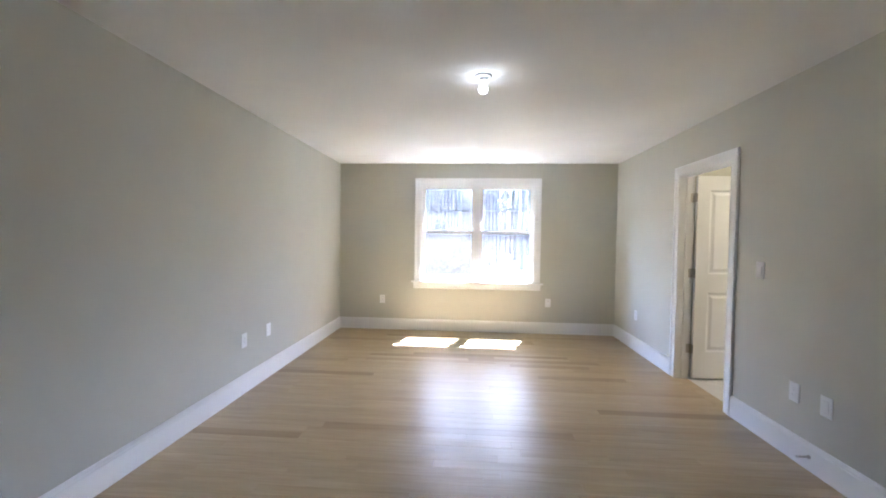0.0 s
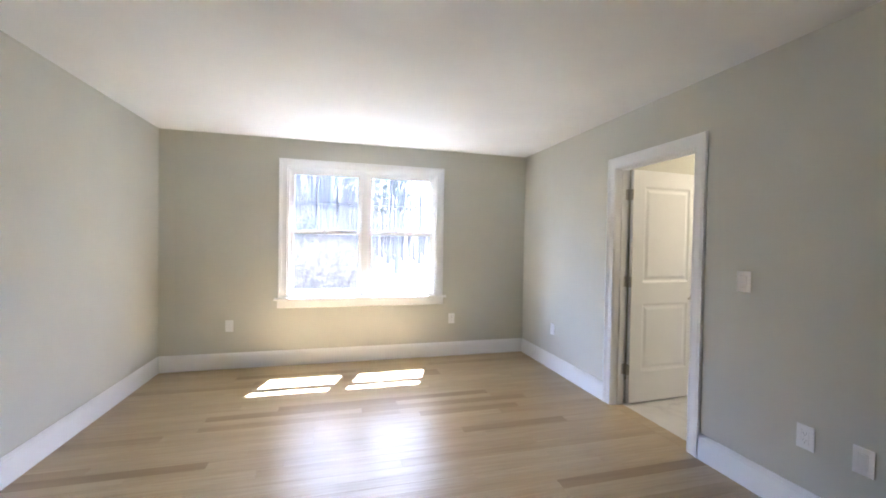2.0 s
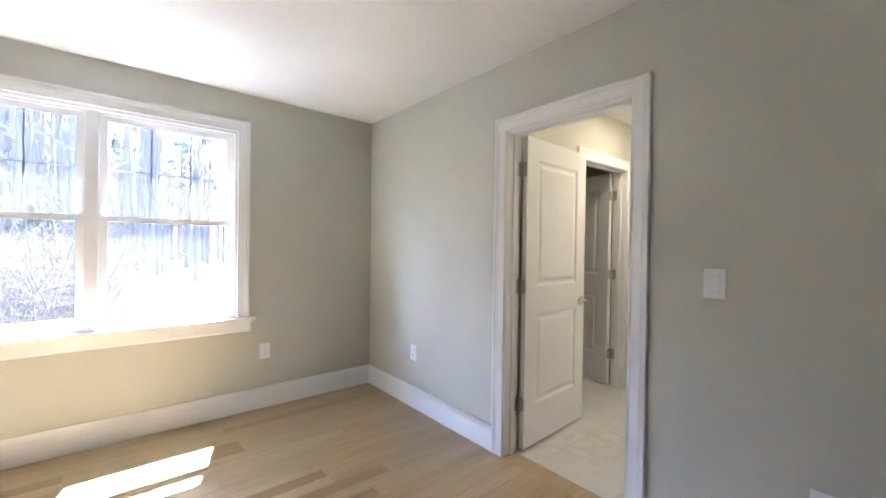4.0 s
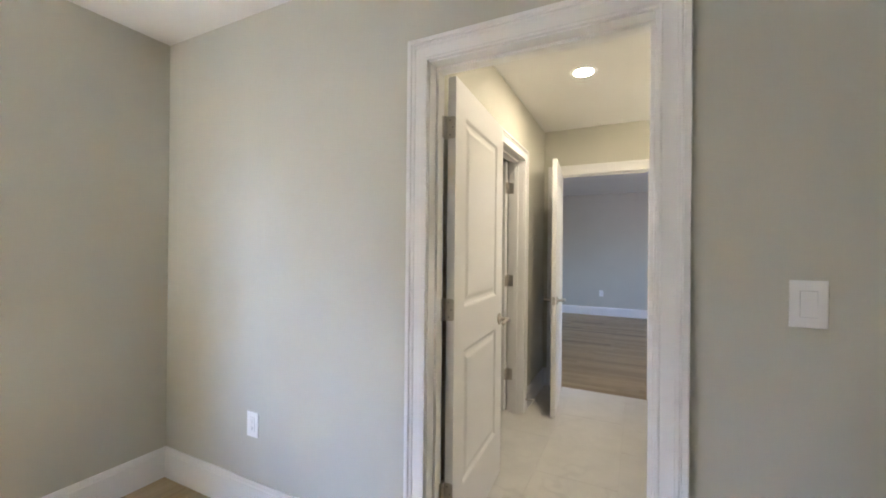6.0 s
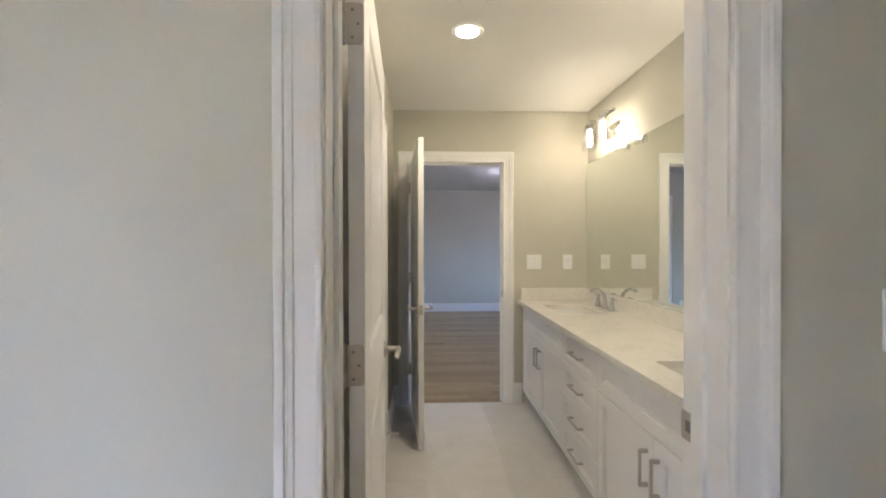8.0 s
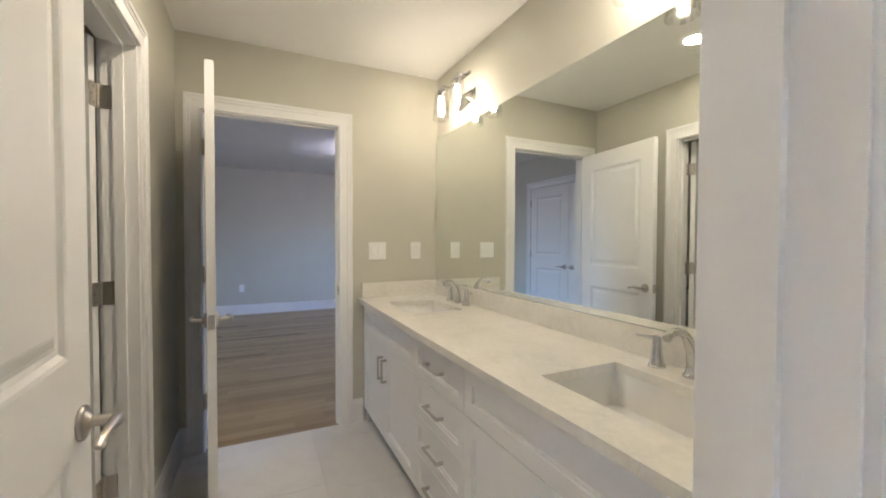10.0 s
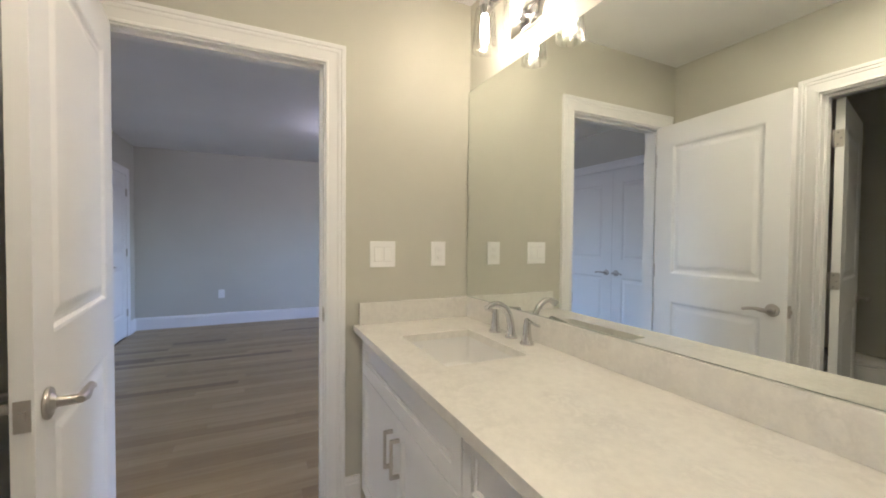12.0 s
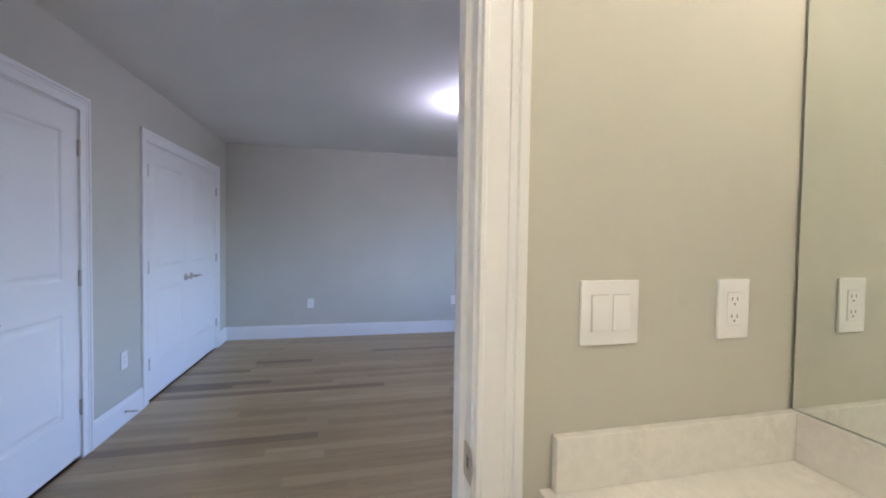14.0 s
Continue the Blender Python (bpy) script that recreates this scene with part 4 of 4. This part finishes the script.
def shrub(x, y, h, rng):
    b = thing("bare_shrub", "leafless brown brush at the wood's edge", "shrub", pose(x, y, GZ), group="brush under the trees")
    bm = bmesh.new()
    for k in range(44):
        a, tilt, ln = rng.uniform(0, 6.283), rng.uniform(0.1, 0.9), h * rng.uniform(0.6, 1.15)
        foot = Vector((rng.uniform(-0.25, 0.25), rng.uniform(-0.25, 0.25), -0.05))
        d = Vector((math.cos(a) * tilt, math.sin(a) * tilt, 1.0)).normalized()
        tip = foot + d * ln + Vector((0, 0, -0.12 * tilt * ln))
        tube(bm, [foot, foot + d * ln * 0.55, tip], [0.020, 0.014, 0.005], 3)
        for q in range(6):
            p = foot.lerp(tip, rng.uniform(0.25, 0.95))
            e = p + Vector((rng.uniform(-1, 1), rng.uniform(-1, 1), rng.uniform(-0.2, 0.9))) * ln * 0.3
            tube(bm, [p, p.lerp(e, 0.5) + Vector((0, 0, 0.03)), e], [0.009, 0.006, 0.003], 3)
    part("stems", bm, TWIG, b)


def evergreen(x, y, h, rng):
    b = thing("evergreen_shrub", "dark green young pine under the bare trees", "shrub", pose(x, y, GZ), group="young pines")
    bm, crown = bmesh.new(), bmesh.new()
    tube(bm, [(0, 0, -0.05), (0.02, 0, h * 0.5), (0, 0.02, h)], [0.04, 0.03, 0.006], 6)
    for k in range(40):
        u, a = rng.uniform(0.06, 0.97), rng.uniform(0, 6.283)
        foot, ln = Vector((0, 0, h * u)), h * 0.42 * (1.1 - u) * rng.uniform(0.7, 1.2)
        tip = foot + Vector((math.cos(a), math.sin(a), 0.25)) * ln
        tube(bm, [foot, tip], [0.012, 0.004], 3)
        for w in range(14):
            c = foot.lerp(tip, rng.uniform(0.2, 1.05)) + Vector((rng.uniform(-0.08, 0.08), rng.uniform(-0.08, 0.08), rng.uniform(-0.05, 0.08)))
            turn = Euler((rng.uniform(0, 6), rng.uniform(0, 6), rng.uniform(0, 6))).to_matrix()
            crown.faces.new([crown.verts.new(c + turn @ Vector(v) * 0.11) for v in ((-1, -0.3, 0), (1, -0.25, 0.1), (0.9, 0.3, 0), (-0.9, 0.25, -0.1))])
    part("trunk", bm, BARK, b)
    part("crown", crown, NEEDLE, b, "dark green needles")


rng = random.Random(21)
for k in range(110):
    y = 10.0 + 13.0 * rng.random() ** 1.3
    shrub(rng.uniform(-0.62 * (y - 4), 0.01 * (y - 8)), y, rng.uniform(1.0, 2.6), rng)
for x, y, h in ((-2.3, 11.6, 1.5), (-3.3, 12.4, 1.9), (-1.1, 15.5, 2.6), (-5.2, 14.0, 2.4), (-2.6, 17.5, 3.4)):
    evergreen(x, y, h, rng)

# the wood behind, too many stems to count
far = bmesh.new()
rng = random.Random(11)
for k in range(1100):
    dense = k % 5 < 4
    ang = rng.uniform(-1.0, 0.1) if dense else rng.uniform(0.1, 0.85)
    dist = rng.uniform(20, 62) if dense else rng.uniform(32, 70)
    x, y, h, rad = 0.2 + math.sin(ang) * dist, 6.0 + math.cos(ang) * dist, rng.uniform(4, 17), rng.uniform(0.03, 0.13)
    lean = Vector((rng.uniform(-0.06, 0.06), rng.uniform(-0.06, 0.06), 1))
    foot = Vector((x, y, GZ - 0.1))
    tube(far, [foot, foot + lean * h * 0.4, foot + lean * h], [rad * 1.2, rad, rad * 0.25], 5)
    for q in range(9):
        s = foot + lean * h * rng.uniform(0.1, 0.95)
        d = Vector((rng.uniform(-1, 1), rng.uniform(-1, 1), rng.uniform(0.0, 0.9))) * rng.uniform(0.6, 2.4)
        tube(far, [s, s + d * 0.5 + Vector((0, 0, 0.08)), s + d], [rad * 0.35, rad * 0.22, rad * 0.08], 3)
solid("far_wood", far, BARK, "dense leafless brown woodland behind the lawn", "woodland", kind="stuff")

# the far pines, which close the view between the stems
far = bmesh.new()
rng = random.Random(17)
for k in range(30):
    ang = rng.uniform(-1.0, 0.0) if k % 6 else rng.uniform(0.12, 0.85)
    dist = rng.uniform(34, 66)
    foot, h = Vector((0.2 + math.sin(ang) * dist, 6.0 + math.cos(ang) * dist, GZ)), rng.uniform(7, 19)
    for q in range(150):
        u = rng.random() ** 0.8
        reach, a = h * 0.20 * (1.08 - u) * rng.random() ** 0.5, rng.uniform(0, 6.283)
        c = foot + Vector((math.cos(a) * reach, math.sin(a) * reach, h * u))
        turn, size = Euler((rng.uniform(0, 6), rng.uniform(0, 6), rng.uniform(0, 6))).to_matrix(), rng.uniform(0.25, 0.55)
        far.faces.new([far.verts.new(c + turn @ Vector(v) * size) for v in ((-1, -0.35, 0), (1, -0.3, 0.1), (0.9, 0.35, 0), (-0.9, 0.3, -0.1))])
solid("far_pines", far, NEEDLE, "distant dark green pines behind the bare stems", "woodland", kind="stuff")

# ---- floors, piece by piece ----


def eased(name, w, l, t, e, material):
    bm = bmesh.new()
    low = [bm.verts.new(c) for c in ((0, 0, -t), (l, 0, -t), (l, w, -t), (0, w, -t))]
    mid = [bm.verts.new(c) for c in ((0, 0, -e), (l, 0, -e), (l, w, -e), (0, w, -e))]
    top = [bm.verts.new(c) for c in ((e, e, 0), (l - e, e, 0), (l - e, w - e, 0), (e, w - e, 0))]
    for a, b in ((low, mid), (mid, top)):
        for k in range(4):
            bm.faces.new((a[k], a[(k + 1) % 4], b[(k + 1) % 4], b[k]))
    bm.faces.new(top)
    return mesh_of(bm, name, material)


def strip_floor(name, label, x0, x1, y0, y1, along, material, bw, rng, extra=()):
    f = thing(name, label, "floor", kind="structure")
    lengths = (0.55, 0.85, 1.15, 1.45, 1.8, 2.2)
    meshes = {}
    u0, u1, v0, v1 = (x0, x1, y0, y1) if along == "x" else (y0, y1, x0, x1)

    def lay(u, v, ln, w):
        key = (round(ln, 3), round(w, 4))
        if key not in meshes:
            meshes[key] = eased("floor_board", w - 0.0006, ln - 0.0006, 0.018, 0.0007, material)
        ob = new("floor_board", meshes[key])
        ob.parent = f
        z = rng.uniform(-0.0003, 0.0)
        ob.matrix_basis = pose(u, v, z) if along == "x" else pose(v + w - 0.0006, u, z, 0, 0, 90)

    v = v0
    while v < v1 - 0.002:
        w = min(bw, v1 - v)
        u = u0
        first = rng.choice((0.35, 0.6, 0.8, 1.0, 1.3, 1.6))
        while u < u1 - 0.002:
            ln = first if u == u0 else rng.choice(lengths)
            if u1 - u - ln < 0.3:
                ln = u1 - u
            lay(u, v, ln, w)
            u += ln
        v += bw
    for a0, a1, c0, c1 in extra:
        if along == "x":
            ob = new("threshold_board", eased("threshold_board", a1 - a0, c1 - c0, 0.018, 0.0007, material))
            ob.parent, ob.matrix_basis = f, pose(a1, c0, 0, 0, 0, 90)
    return f


strip_floor("floor_oak", "satin natural oak strip flooring", XL, XR, YB, YF, "x", OAK, 0.083, random.Random(3), [(XR, 2.288, 3.085, 3.845)])
strip_floor("floor_oak_dimmed", "satin brown oak strip flooring in the next bedroom, darkened for its lower light", 4.757, XE, Y2S, Y2, "y", OAK_2, 0.083, random.Random(8))
tiles = thing("floor_tile", "glossy marble-look porcelain tile floor", "floor", kind="structure")
part("grout_bed", boxes((2.288, 4.757, YM, 5.70, -0.022, -0.003)), GROUT, tiles)
TW, TL = 0.457, 0.914
tile_cache = {}
row = 0
y = YM
while y < 5.70 - 0.01:
    w = min(TW, 5.70 - y)
    x = 2.288 - (TL / 2 if row % 2 else 0)
    while x < 4.757 - 0.01:
        a, b = max(x, 2.288), min(x + TL, 4.757)
        if b - a > 0.01:
            key = (round(b - a, 3), round(w, 3))
            if key not in tile_cache:
                tile_cache[key] = eased("tile", w - 0.0015, b - a - 0.0015, 0.018, 0.0006, TILE)
            ob = new("tile", tile_cache[key])
            ob.parent, ob.matrix_basis = tiles, pose(a, y, 0.0)
        x += TL
    y += TW
    row += 1
